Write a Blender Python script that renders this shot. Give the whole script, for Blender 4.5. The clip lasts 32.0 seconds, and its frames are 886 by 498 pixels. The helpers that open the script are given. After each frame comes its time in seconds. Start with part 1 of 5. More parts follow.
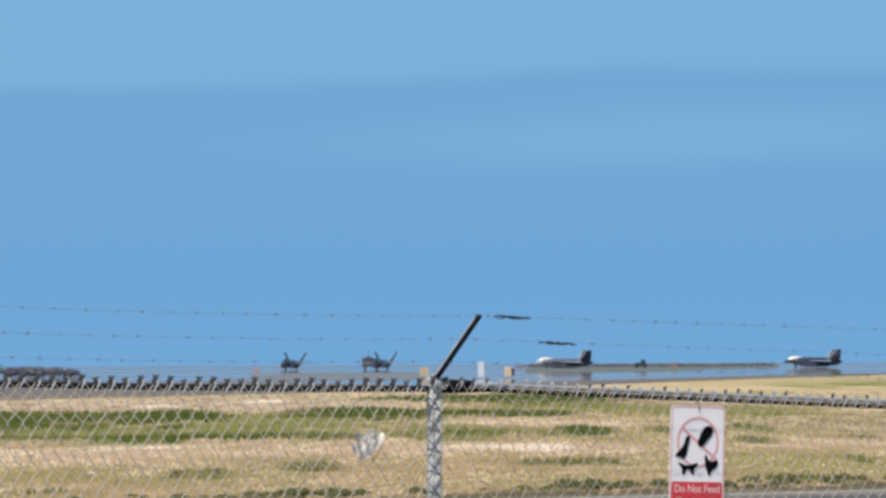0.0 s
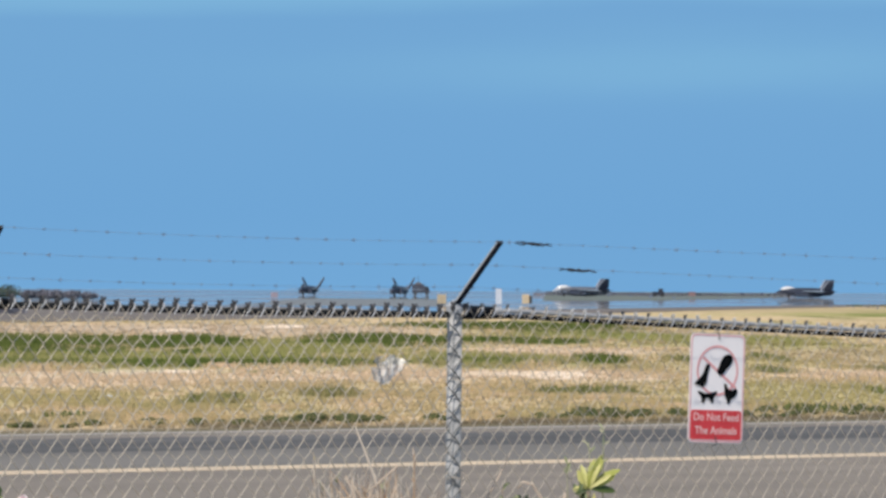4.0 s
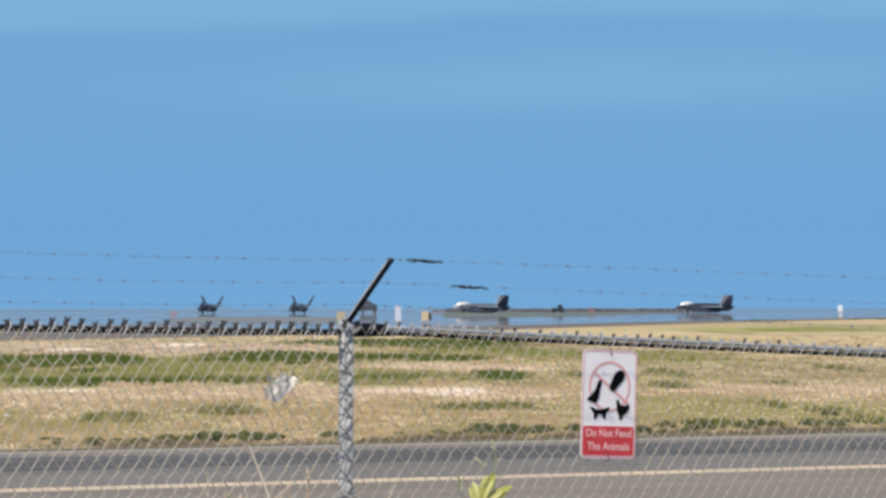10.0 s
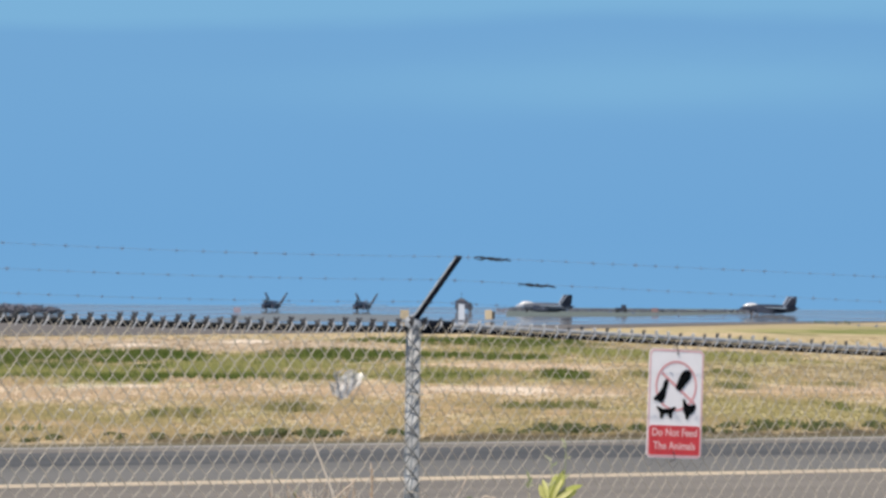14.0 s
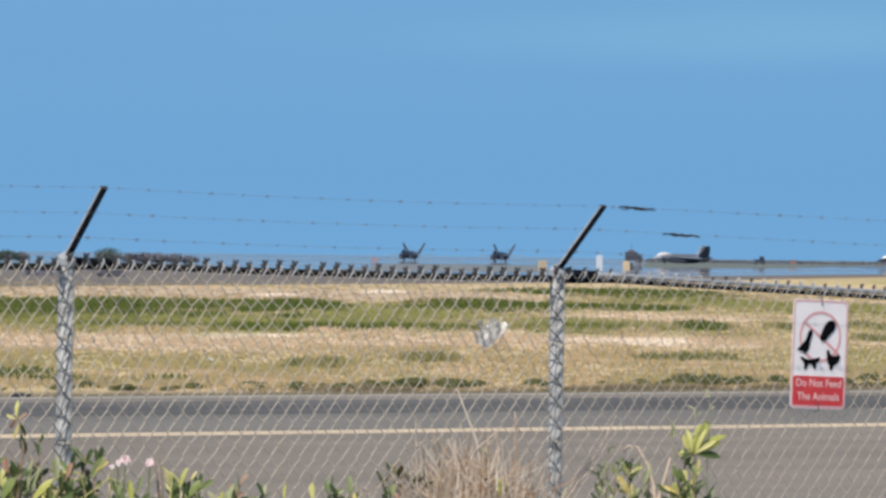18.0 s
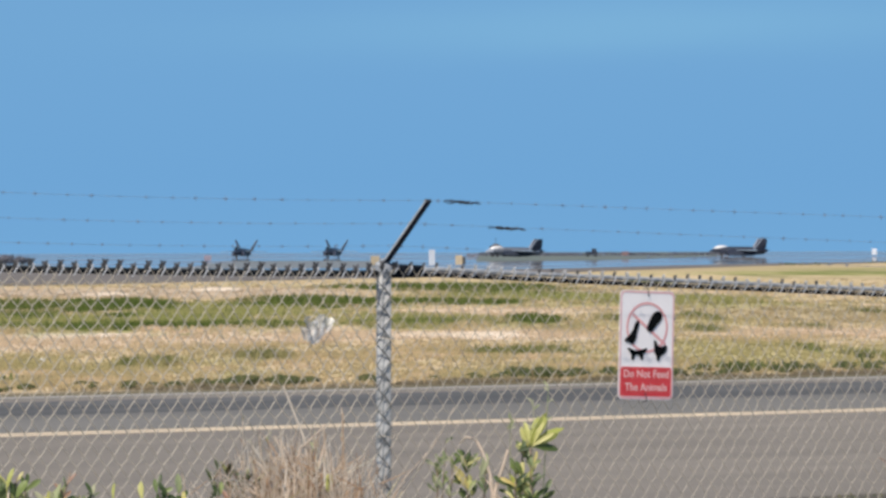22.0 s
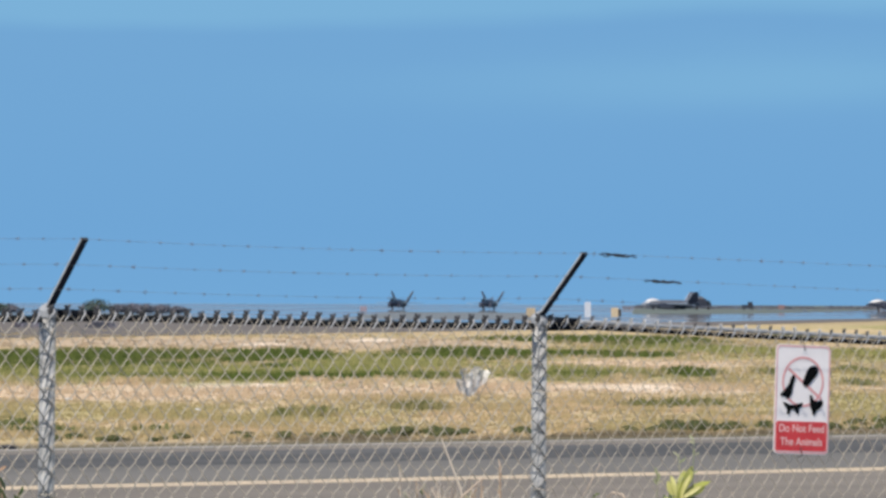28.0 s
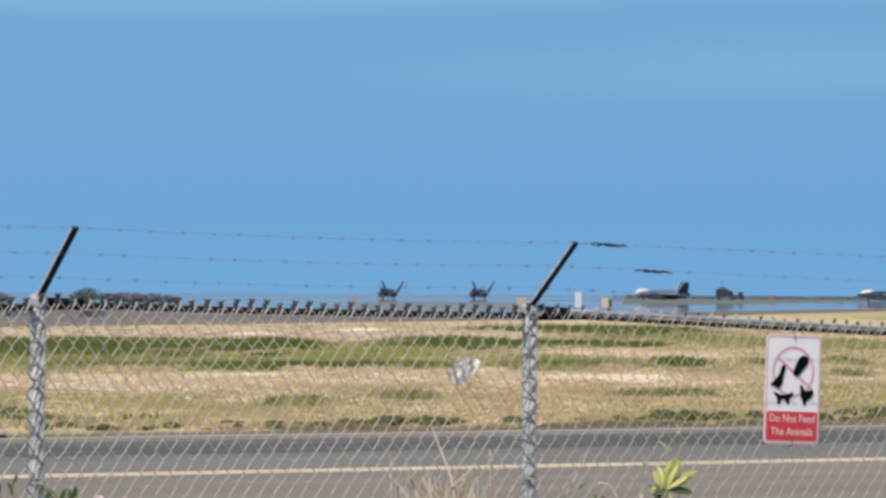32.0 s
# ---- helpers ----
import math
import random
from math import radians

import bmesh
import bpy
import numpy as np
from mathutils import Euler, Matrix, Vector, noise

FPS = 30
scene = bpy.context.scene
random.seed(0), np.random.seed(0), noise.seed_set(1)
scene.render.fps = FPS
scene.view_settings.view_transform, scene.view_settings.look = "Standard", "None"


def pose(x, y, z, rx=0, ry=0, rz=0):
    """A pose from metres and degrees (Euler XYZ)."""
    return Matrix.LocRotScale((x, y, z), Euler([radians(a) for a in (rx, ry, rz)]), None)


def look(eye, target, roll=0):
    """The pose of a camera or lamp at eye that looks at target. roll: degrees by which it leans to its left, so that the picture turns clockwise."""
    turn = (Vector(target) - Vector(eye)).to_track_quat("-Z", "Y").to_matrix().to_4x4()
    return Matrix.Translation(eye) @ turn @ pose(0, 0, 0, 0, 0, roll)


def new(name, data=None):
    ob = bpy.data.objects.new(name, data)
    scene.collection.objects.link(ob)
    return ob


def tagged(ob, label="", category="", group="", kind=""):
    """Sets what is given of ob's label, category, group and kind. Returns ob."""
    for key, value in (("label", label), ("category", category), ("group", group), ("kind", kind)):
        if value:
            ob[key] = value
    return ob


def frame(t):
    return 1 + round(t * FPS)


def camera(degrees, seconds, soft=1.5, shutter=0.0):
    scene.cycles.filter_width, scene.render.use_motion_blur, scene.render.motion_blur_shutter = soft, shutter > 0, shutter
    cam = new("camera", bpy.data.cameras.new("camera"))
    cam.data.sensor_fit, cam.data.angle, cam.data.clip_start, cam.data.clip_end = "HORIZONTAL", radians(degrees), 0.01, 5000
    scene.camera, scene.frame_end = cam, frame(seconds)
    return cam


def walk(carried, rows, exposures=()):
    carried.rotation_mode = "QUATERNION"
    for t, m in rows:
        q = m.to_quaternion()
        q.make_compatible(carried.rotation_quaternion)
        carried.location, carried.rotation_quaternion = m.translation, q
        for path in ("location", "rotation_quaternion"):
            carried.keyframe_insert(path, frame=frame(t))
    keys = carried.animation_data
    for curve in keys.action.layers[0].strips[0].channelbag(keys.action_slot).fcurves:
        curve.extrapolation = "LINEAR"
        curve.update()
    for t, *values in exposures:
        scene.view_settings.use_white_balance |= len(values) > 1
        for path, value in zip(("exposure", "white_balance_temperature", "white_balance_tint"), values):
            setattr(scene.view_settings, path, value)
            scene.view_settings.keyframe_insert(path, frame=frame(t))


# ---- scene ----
# An airfield seen through a chain-link fence with a long lens: taxiway, dry grass, far apron with parked jets.
cam = camera(10.0, 32.0, soft=3.0)
# seconds, eye x, eye z, yaw, pitch, roll
ROWS = [
    (0, 0.015, 1.923, -1.276, 1.280, -0.287),
    (0.5, 0.013, 1.921, -1.400, 1.082, -0.196),
    (1, 0.010, 1.920, -1.412, 0.945, -0.130),
    (1.5, 0.010, 1.921, -1.487, 0.806, -0.149),
    (2, 0.013, 1.919, -1.501, 0.693, -0.098),
    (2.5, 0.006, 1.921, -1.280, 0.623, 0.042),
    (3, 0.005, 1.920, -1.045, 0.523, 0.117),
    (3.5, 0.002, 1.919, -1.015, 0.434, 0.244),
    (5.5, 0.014, 1.920, -1.413, 0.569, 0.436),
    (6, 0.018, 1.920, -1.748, 0.585, 0.400),
    (6.5, 0.019, 1.920, -1.885, 0.620, 0.310),
    (7, 0.019, 1.920, -1.856, 0.647, 0.317),
    (7.5, 0.024, 1.922, -1.844, 0.636, 0.223),
    (8, 0.025, 1.919, -1.894, 0.563, 0.164),
    (8.5, 0.026, 1.917, -1.936, 0.443, 0.186),
    (9, 0.028, 1.918, -1.975, 0.432, 0.119),
    (9.5, 0.031, 1.918, -2.046, 0.567, 0.078),
    (10, 0.036, 1.920, -2.206, 0.648, -0.058),
    (10.5, 0.039, 1.922, -2.174, 0.613, -0.006),
    (11, 0.038, 1.919, -1.993, 0.664, 0.073),
    (11.5, 0.032, 1.918, -1.820, 0.825, 0.139),
    (12, 0.025, 1.918, -1.617, 0.913, 0.135),
    (12.5, 0.022, 1.917, -1.431, 0.840, 0.224),
    (13, 0.022, 1.918, -1.355, 0.709, 0.268),
    (13.5, 0.023, 1.917, -1.425, 0.605, 0.362),
    (15.5, -0.005, 1.911, -1.211, 0.765, 0.823),
    (16, -0.013, 1.909, -0.840, 0.724, 1.005),
    (16.5, -0.019, 1.909, -0.364, 0.620, 1.143),
    (17, -0.020, 1.910, 0.009, 0.391, 0.983),
    (17.5, -0.012, 1.910, 0.141, 0.176, 0.804),
    (18, -0.007, 1.909, 0.070, 0.057, 0.690),
    (18.5, -0.006, 1.911, 0.014, 0.016, 0.466),
    (19, -0.001, 1.909, -0.014, 0.060, 0.196),
    (19.5, 0.007, 1.911, -0.192, 0.042, 0.034),
    (20, 0.009, 1.909, -0.498, -0.084, -0.179),
    (20.5, 0.012, 1.908, -0.889, -0.154, -0.160),
    (21, 0.015, 1.909, -1.235, -0.106, -0.182),
    (21.5, 0.020, 1.909, -1.545, -0.062, -0.152),
    (22, 0.021, 1.908, -1.823, 0.016, -0.172),
    (22.5, 0.024, 1.910, -1.996, 0.202, -0.269),
    (23, 0.027, 1.911, -2.114, 0.328, -0.287),
    (23.5, 0.029, 1.910, -2.260, 0.365, -0.327),
    (24, 0.031, 1.912, -2.316, 0.312, -0.423),
    (24.5, 0.030, 1.911, -2.190, 0.235, -0.441),
    (25, 0.027, 1.911, -1.663, 0.257, -0.357),
    (25.5, 0.024, 1.909, -0.847, 0.305, -0.280),
    (26, 0.018, 1.909, -0.158, 0.343, -0.144),
    (26.5, 0.017, 1.910, 0.131, 0.335, 0.007),
    (28.5, 0.026, 1.911, -0.098, 0.690, 0.220),
    (29, 0.031, 1.911, -0.089, 0.716, 0.145),
    (29.5, 0.028, 1.912, 0.078, 0.498, 0.228),
    (30, 0.027, 1.910, 0.194, 0.303, 0.204),
    (30.5, 0.025, 1.910, 0.139, 0.310, 0.211),
    (31, 0.027, 1.909, 0.026, 0.335, 0.176),
    (31.5, 0.023, 1.908, -0.101, 0.390, 0.216),
    (32, 0.020, 1.909, -0.166, 0.486, 0.299),
]
walk(cam, [(t, pose(x, 0, z, 90 + pitch, 0, yaw) @ pose(0, 0, 0, 0, 0, roll)) for t, x, z, yaw, pitch, roll in ROWS])

# ---- world, sun ----
SUN = Vector((-0.26, -0.55, 0.79)).normalized()
world = bpy.data.worlds.new("sky")
scene.world = world
world.use_nodes = True
wn = world.node_tree
sky = wn.nodes.new("ShaderNodeTexSky")
sky.sky_type, sky.sun_disc = "NISHITA", False
sky.sun_elevation = math.asin(SUN.z)
sky.sun_rotation = math.atan2(SUN.x, SUN.y)
sky.air_density, sky.dust_density, sky.ozone_density = 1.0, 0.4, 2.0
wn.links.new(sky.outputs[0], wn.nodes["Background"].inputs[0])
wn.nodes["Background"].inputs[1].default_value = 0.1
sun = new("sun", bpy.data.lights.new("sun", "SUN"))
sun.data.energy, sun.data.angle, sun.data.color = 4.8, radians(0.53), (1.0, 0.91, 0.79)
sun.matrix_world = look(SUN * 50, (0, 0, 0))
scene.view_settings.exposure = 0.0


# ---- materials ----
class Nodes:
    """A small wrapper that makes and links shader nodes."""

    def __init__(self, name):
        self.mat = bpy.data.materials.new(name)
        self.mat.use_nodes = True
        self.tree = self.mat.node_tree
        self.bsdf = self.tree.nodes["Principled BSDF"]

    def add(self, kind, **inputs):
        n = self.tree.nodes.new(kind)
        for k, v in inputs.items():
            self.set(n.inputs[k.replace("_", " ")], v)
        return n

    def set(self, socket, v):
        if isinstance(v, bpy.types.NodeSocket):
            self.tree.links.new(v, socket)
        else:
            socket.default_value = v

    def coords(self, scale=(1, 1, 1)):
        tc = self.add("ShaderNodeTexCoord")
        m = self.add("ShaderNodeMapping", Vector=tc.outputs["Object"], Scale=scale)
        return m.outputs[0]

    def noise(self, vec, scale, detail=4.0, rough=0.6):
        return self.add("ShaderNodeTexNoise", Vector=vec, Scale=scale, Detail=detail, Roughness=rough).outputs["Fac"]

    def ramp(self, fac, stops):
        r = self.add("ShaderNodeValToRGB", Fac=fac)
        e = r.color_ramp.elements
        while len(e) < len(stops):
            e.new(0.5)
        for el, (p, c) in zip(e, stops):
            el.position, el.color = p, (*c, 1) if len(c) == 3 else c
        return r.outputs["Color"]

    def mix(self, fac, a, b, blend="MIX"):
        m = self.tree.nodes.new("ShaderNodeMix")
        m.data_type, m.blend_type = "RGBA", blend
        self.set(m.inputs[0], fac)
        self.set(m.inputs[6], a)
        self.set(m.inputs[7], b)
        return m.outputs[2]

    def math(self, op, a, b=0.0, c=0.0):
        m = self.tree.nodes.new("ShaderNodeMath")
        m.operation = op
        for s, v in zip(m.inputs, (a, b, c)):
            self.set(s, v)
        return m.outputs[0]

    def bump(self, height, strength=0.4, distance=0.01):
        b = self.add("ShaderNodeBump", Height=height, Strength=strength, Distance=distance)
        self.set(self.bsdf.inputs["Normal"], b.outputs[0])

    def surface(self, color, rough=0.7, metal=0.0):
        self.set(self.bsdf.inputs["Base Color"], color if isinstance(color, bpy.types.NodeSocket) else (*color, 1))
        self.set(self.bsdf.inputs["Roughness"], rough)
        self.set(self.bsdf.inputs["Metallic"], metal)
        return self.mat


def c4(*c):
    return (*c, 1)


def worn(name, base, dark, scale, rough=0.6, metal=0.0, bump=0.2, spread=(0.35, 0.7)):
    """A surface with grain and larger stains in two tones."""
    n = Nodes(name)
    v = n.coords()
    a = n.noise(v, scale, 5)
    b = n.noise(v, scale * 7, 3)
    f = n.math("ADD", n.math("MULTIPLY", a, 0.7), n.math("MULTIPLY", b, 0.3))
    col = n.ramp(f, [(spread[0], dark), (spread[1], base)])
    n.bump(b, bump, 0.003)
    return n.surface(col, rough, metal)


def asphalt(name, base, dark, speck=0.25):
    """Weathered paving: long stains along the strip, patches, fine aggregate."""
    n = Nodes(name)
    stains = n.noise(n.coords((0.03, 0.25, 1)), 1.0, 6, 0.65)
    patches = n.noise(n.coords((0.2, 0.4, 1)), 1.0, 4)
    grit = n.noise(n.coords(), 14.0, 3, 0.8)
    f = n.math("ADD", n.math("MULTIPLY", stains, 0.5), n.math("MULTIPLY", patches, 0.25))
    f = n.math("ADD", f, n.math("MULTIPLY", grit, speck))
    col = n.ramp(f, [(0.36, dark), (0.66, base)])
    n.bump(grit, 0.5, 0.01)
    n.bsdf.inputs["Specular IOR Level"].default_value = 0.12
    return n.surface(col, 0.92)


def leafy(name, stops, rough=0.45, glow=0.25):
    """Leaves, varied from leaf to leaf, that let some light through."""
    n = Nodes(name)
    info = n.add("ShaderNodeObjectInfo")
    geo = n.add("ShaderNodeNewGeometry")
    f = n.math("FRACT", n.math("ADD", info.outputs["Random"], geo.outputs["Random Per Island"]))
    col = n.ramp(f, stops)
    vein = n.noise(n.coords((40, 200, 40)), 1.0, 2)
    col = n.mix(n.math("MULTIPLY", vein, 0.35), col, c4(*[c * 0.55 for c in stops[0][1]]))
    n.surface(col, rough)
    tr = n.add("ShaderNodeBsdfTranslucent", Color=col)
    mx = n.add("ShaderNodeMixShader", Fac=glow)
    n.tree.links.new(n.bsdf.outputs[0], mx.inputs[1])
    n.tree.links.new(tr.outputs[0], mx.inputs[2])
    n.tree.links.new(mx.outputs[0], n.tree.nodes["Material Output"].inputs[0])
    return n.mat


def plain(name, color, rough=0.5, metal=0.0):
    return worn(name, color, [c * 0.8 for c in color], 9.0, rough, metal, 0.1)


M_ASPHALT = asphalt("taxiway_asphalt", (0.26, 0.232, 0.203), (0.16, 0.145, 0.13))
M_SHOULDER = asphalt("shoulder_asphalt", (0.15, 0.147, 0.147), (0.06, 0.062, 0.066))
M_BAND = asphalt("edge_band_asphalt", (0.2, 0.19, 0.178), (0.135, 0.132, 0.126))
M_GUTTER = asphalt("weedy_joint_dirt", (0.13, 0.115, 0.095), (0.06, 0.055, 0.045), 0.4)
M_RUNWAY = asphalt("runway_asphalt", (0.2, 0.18, 0.165), (0.12, 0.11, 0.105))
M_DIRT = asphalt("bare_dirt", (0.22, 0.18, 0.115), (0.12, 0.105, 0.06))
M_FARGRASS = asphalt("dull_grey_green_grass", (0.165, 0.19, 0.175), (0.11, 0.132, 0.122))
# Infield grass, its colour shifted to blue-grey to imitate haze.
M_INFIELD = asphalt("hazed_infield_grass", (0.2, 0.222, 0.24), (0.15, 0.17, 0.186))
M_CONCRETE = asphalt("old_concrete", (0.52, 0.49, 0.44), (0.36, 0.33, 0.29))
M_YELLOW = worn("yellow_line_paint", (0.8, 0.65, 0.45), (0.6, 0.49, 0.36), 0.6, 0.8, 0, 0.3)
M_PALELINE = worn("faded_white_paint", (0.36, 0.34, 0.32), (0.28, 0.27, 0.25), 1.5, 0.8, 0, 0.3)
M_GALV = worn("galvanised_steel", (0.39, 0.41, 0.44), (0.22, 0.24, 0.27), 14.0, 0.65, 0.0, 0.15)
# Post steel; strong dark blotches stand in for the netting's shadow marks.
M_POST = worn("blotched_post_steel", (0.47, 0.475, 0.475), (0.15, 0.155, 0.155), 15.0, 0.65, 0.0, 0.2, (0.36, 0.6))
M_WIRE = worn("galvanised_wire", (0.52, 0.472, 0.4), (0.4, 0.36, 0.3), 20.0, 0.7, 0.0, 0.1)
M_WIREDULL = worn("dull_thin_wire", (0.49, 0.445, 0.375), (0.38, 0.34, 0.285), 20.0, 0.75, 0.0, 0.1)
M_WIRESHADOW = worn("shadowed_post_wire", (0.15, 0.155, 0.16), (0.08, 0.083, 0.088), 20.0, 0.75, 0.0, 0.1)
M_DARKRAIL = worn("dark_rail_steel", (0.035, 0.038, 0.04), (0.018, 0.02, 0.022), 22.0, 0.85, 0.0, 0.1)
M_RAIL = worn("bright_rail_steel", (0.58, 0.58, 0.57), (0.32, 0.32, 0.33), 22.0, 0.6, 0.0, 0.15, (0.36, 0.6))
# Near-black colour that holds the shade under the arms.
M_WEB = worn("shaded_arm_paint", (0.01, 0.014, 0.026), (0.007, 0.009, 0.017), 25.0, 0.9, 0.0, 0.1)
M_BARBTIP = worn("grey_barb_steel", (0.19, 0.25, 0.36), (0.11, 0.15, 0.22), 30.0, 0.6, 0.0, 0.1)
M_STRAND = worn("grey_strand_wire", (0.27, 0.33, 0.41), (0.2, 0.25, 0.33), 30.0, 0.6, 0.2, 0.1)
# Black for the rubber sleeves and for the shade under the rail.
M_SLEEVESHADE = worn("black_sleeve_and_rail_shade", (0.008, 0.011, 0.018), (0.005, 0.006, 0.01), 30.0, 0.9, 0.0, 0.1)
M_LIP = worn("sunlit_pale_steel", (0.48, 0.5, 0.53), (0.3, 0.315, 0.34), 25.0, 0.6, 0.0, 0.1)
for mat in (M_SLEEVESHADE, M_WEB):
    mat.node_tree.nodes["Principled BSDF"].inputs["Specular IOR Level"].default_value = 0.1
M_BARB = worn("dull_barbed_wire", (0.14, 0.14, 0.15), (0.07, 0.07, 0.075), 30.0, 0.6, 0.5, 0.1)
M_SIGNWHITE = worn("white_sign_enamel", (0.9, 0.87, 0.89), (0.82, 0.79, 0.81), 8.0, 0.4, 0, 0.05)
M_SIGNRED = worn("red_sign_paint", (0.68, 0.05, 0.06), (0.52, 0.03, 0.04), 12.0, 0.45, 0, 0.05)
M_SIGNPINK = worn("faded_red_ring_paint", (0.78, 0.36, 0.37), (0.68, 0.36, 0.37), 20.0, 0.5, 0, 0.05)
M_SIGNTEXT = worn("faded_white_lettering", (0.86, 0.58, 0.58), (0.74, 0.44, 0.44), 25.0, 0.5, 0, 0.05)
M_SIGNBLACK = plain("black_sign_paint", (0.004, 0.005, 0.006), 0.95)
M_SIGNBLACK.node_tree.nodes["Principled BSDF"].inputs["Specular IOR Level"].default_value = 0.05
for dull in (M_WEB, M_SLEEVESHADE, M_DARKRAIL):
    dull.node_tree.nodes["Principled BSDF"].inputs["Specular IOR Level"].default_value = 0.1
M_BLACKPLASTIC = worn("black_plastic_scrap", (0.03, 0.03, 0.035), (0.015, 0.015, 0.02), 30.0, 0.5)


def turf_tone(n):
    """Colour of the dry turf at a place: straw with olive streaks, and patches of sand and of green with ragged edges."""
    v = n.coords()
    straw, pale, olive, green, lime = (0.515, 0.408, 0.236), (0.69, 0.535, 0.378), (0.4, 0.345, 0.165), (0.112, 0.152, 0.033), (0.31, 0.315, 0.115)
    broad = n.noise(n.coords((0.11, 0.03, 1)), 1.0, 3, 0.6)
    streaks = n.noise(n.coords((0.5, 0.11, 1)), 1.0, 4, 0.6)
    fine = n.noise(n.coords((2.2, 0.3, 1)), 1.0, 4, 0.6)
    f = n.math("ADD", n.math("ADD", n.math("MULTIPLY", streaks, 0.5), n.math("MULTIPLY", fine, 0.25)), n.math("MULTIPLY", broad, 0.25))
    col = n.ramp(f, [(0.36, olive), (0.44, (0.47, 0.385, 0.23)), (0.5, straw), (0.62, pale)])
    rag = n.math("ADD", n.math("MULTIPLY", n.math("SUBTRACT", streaks, 0.5), 1.8), n.math("MULTIPLY", n.math("SUBTRACT", fine, 0.5), 1.5))
    for paint, patches, most, soft in (((0.52, 0.41, 0.3), DUST, 0.9, 0.45), ((0.655, 0.515, 0.372), SANDY, 0.9, 0.45), ((0.83, 0.71, 0.58), WHITE, 0.95, 0.5), ((0.4, 0.325, 0.19), TAN, 0.75, 0.8), ((0.42, 0.37, 0.175), OLIVE, 0.55, 0.8), (lime, LIME, 0.8, 0.6), (green, MOSS, 0.68, 0.9), (green, GREEN, 0.92, 0.5)):
        for cx, cy, rx, ry in patches:
            d = n.add("ShaderNodeVectorMath")
            d.operation = "SUBTRACT"
            n.set(d.inputs[0], v)
            d.inputs[1].default_value = (cx, cy, 0)
            q = n.add("ShaderNodeVectorMath")
            q.operation = "DIVIDE"
            n.set(q.inputs[0], d.outputs[0])
            q.inputs[1].default_value = (rx, ry, 1)
            g = n.add("ShaderNodeVectorMath")
            g.operation = "LENGTH"
            n.set(g.inputs[0], q.outputs[0])
            m = n.add("ShaderNodeMapRange", Value=n.math("ADD", g.outputs["Value"], rag))
            m.inputs["From Min"].default_value, m.inputs["From Max"].default_value = 1 + soft / 2, 1 - soft / 2
            col = n.mix(n.math("MULTIPLY", m.outputs[0], most), col, c4(*paint))
    # trodden brown dirt, ragged, along the paving
    sep = n.add("ShaderNodeSeparateXYZ", Vector=v)
    away = n.math("ADD", n.math("MULTIPLY", sep.outputs[0], -0.588), n.math("MULTIPLY", sep.outputs[1], 0.809))
    m = n.add("ShaderNodeMapRange", Value=n.math("ADD", away, n.math("MULTIPLY", rag, 2.6)))
    m.inputs["From Min"].default_value, m.inputs["From Max"].default_value = 59.8, 57.8
    col = n.mix(n.math("MULTIPLY", m.outputs[0], 0.9), col, c4(0.2, 0.165, 0.12))
    return col, fine


def grass_ground():
    """The turf's soil and thatch."""
    n = Nodes("dry_turf")
    col, fine = turf_tone(n)
    grit = n.noise(n.coords(), 9.0, 3, 0.7)
    col = n.mix(n.math("MULTIPLY", grit, 0.1), col, c4(0.26, 0.2, 0.11))
    n.bump(n.math("ADD", fine, grit), 0.5, 0.05)
    n.bsdf.inputs["Specular IOR Level"].default_value = 0.05
    return n.surface(col, 0.95)


def turf_blades():
    """Blades of the turf: as the ground round them, a little lighter or darker from blade to blade."""
    n = Nodes("turf_blade")
    col, fine = turf_tone(n)
    geo = n.add("ShaderNodeNewGeometry")
    shade = n.ramp(geo.outputs["Random Per Island"], [(0.0, (0.94, 0.95, 0.92)), (1.0, (1.04, 1.03, 1.02))])
    col = n.mix(1.0, col, shade, "MULTIPLY")
    n.surface(col, 0.8)
    n.bsdf.inputs["Specular IOR Level"].default_value = 0.1
    tr = n.add("ShaderNodeBsdfTranslucent", Color=col)
    mx = n.add("ShaderNodeMixShader", Fac=0.42)
    n.tree.links.new(n.bsdf.outputs[0], mx.inputs[1])
    n.tree.links.new(tr.outputs[0], mx.inputs[2])
    n.tree.links.new(mx.outputs[0], n.tree.nodes["Material Output"].inputs[0])
    return n.mat


# patches of the turf: centre x, y and half widths, metres
OLIVE = [(8.2, 98.7, 0.9, 13), (10.8, 94, 2.4, 9), (16, 196, 1.2, 16), (-6.8, 89.3, 2.4, 8.0), (-2.8, 86.7, 2.4, 6.0), (10.3, 138.6, 2.6, 15), (3.7, 79.1, 1.2, 4.0), (14, 180, 6, 12), (30, 400, 8, 16), (9.5, 94, 4.5, 10), (11, 84, 3, 4)]
TAN = [(16.5, 160, 5, 28), (40, 340, 8, 14), (52, 520, 34, 100)]
DUST = [(-15.3, 238.6, 7, 26), (-5, 240, 9, 32), (13.0, 226.0, 5.6, 16)]
SANDY = [(-7.3, 108.2, 5.4, 11.5), (-0.1, 115.8, 3.4, 9.5), (4.8, 115.3, 2.5, 7.7), (6.7, 159.6, 3.3, 11), (13, 118, 3, 6)]
WHITE = [(-7.95, 230, 1.0, 7.5), (-3.2, 256, 1.15, 10), (4.2, 115.1, 1.5, 4.2), (-4.5, 117.5, 1.4, 2.5)]
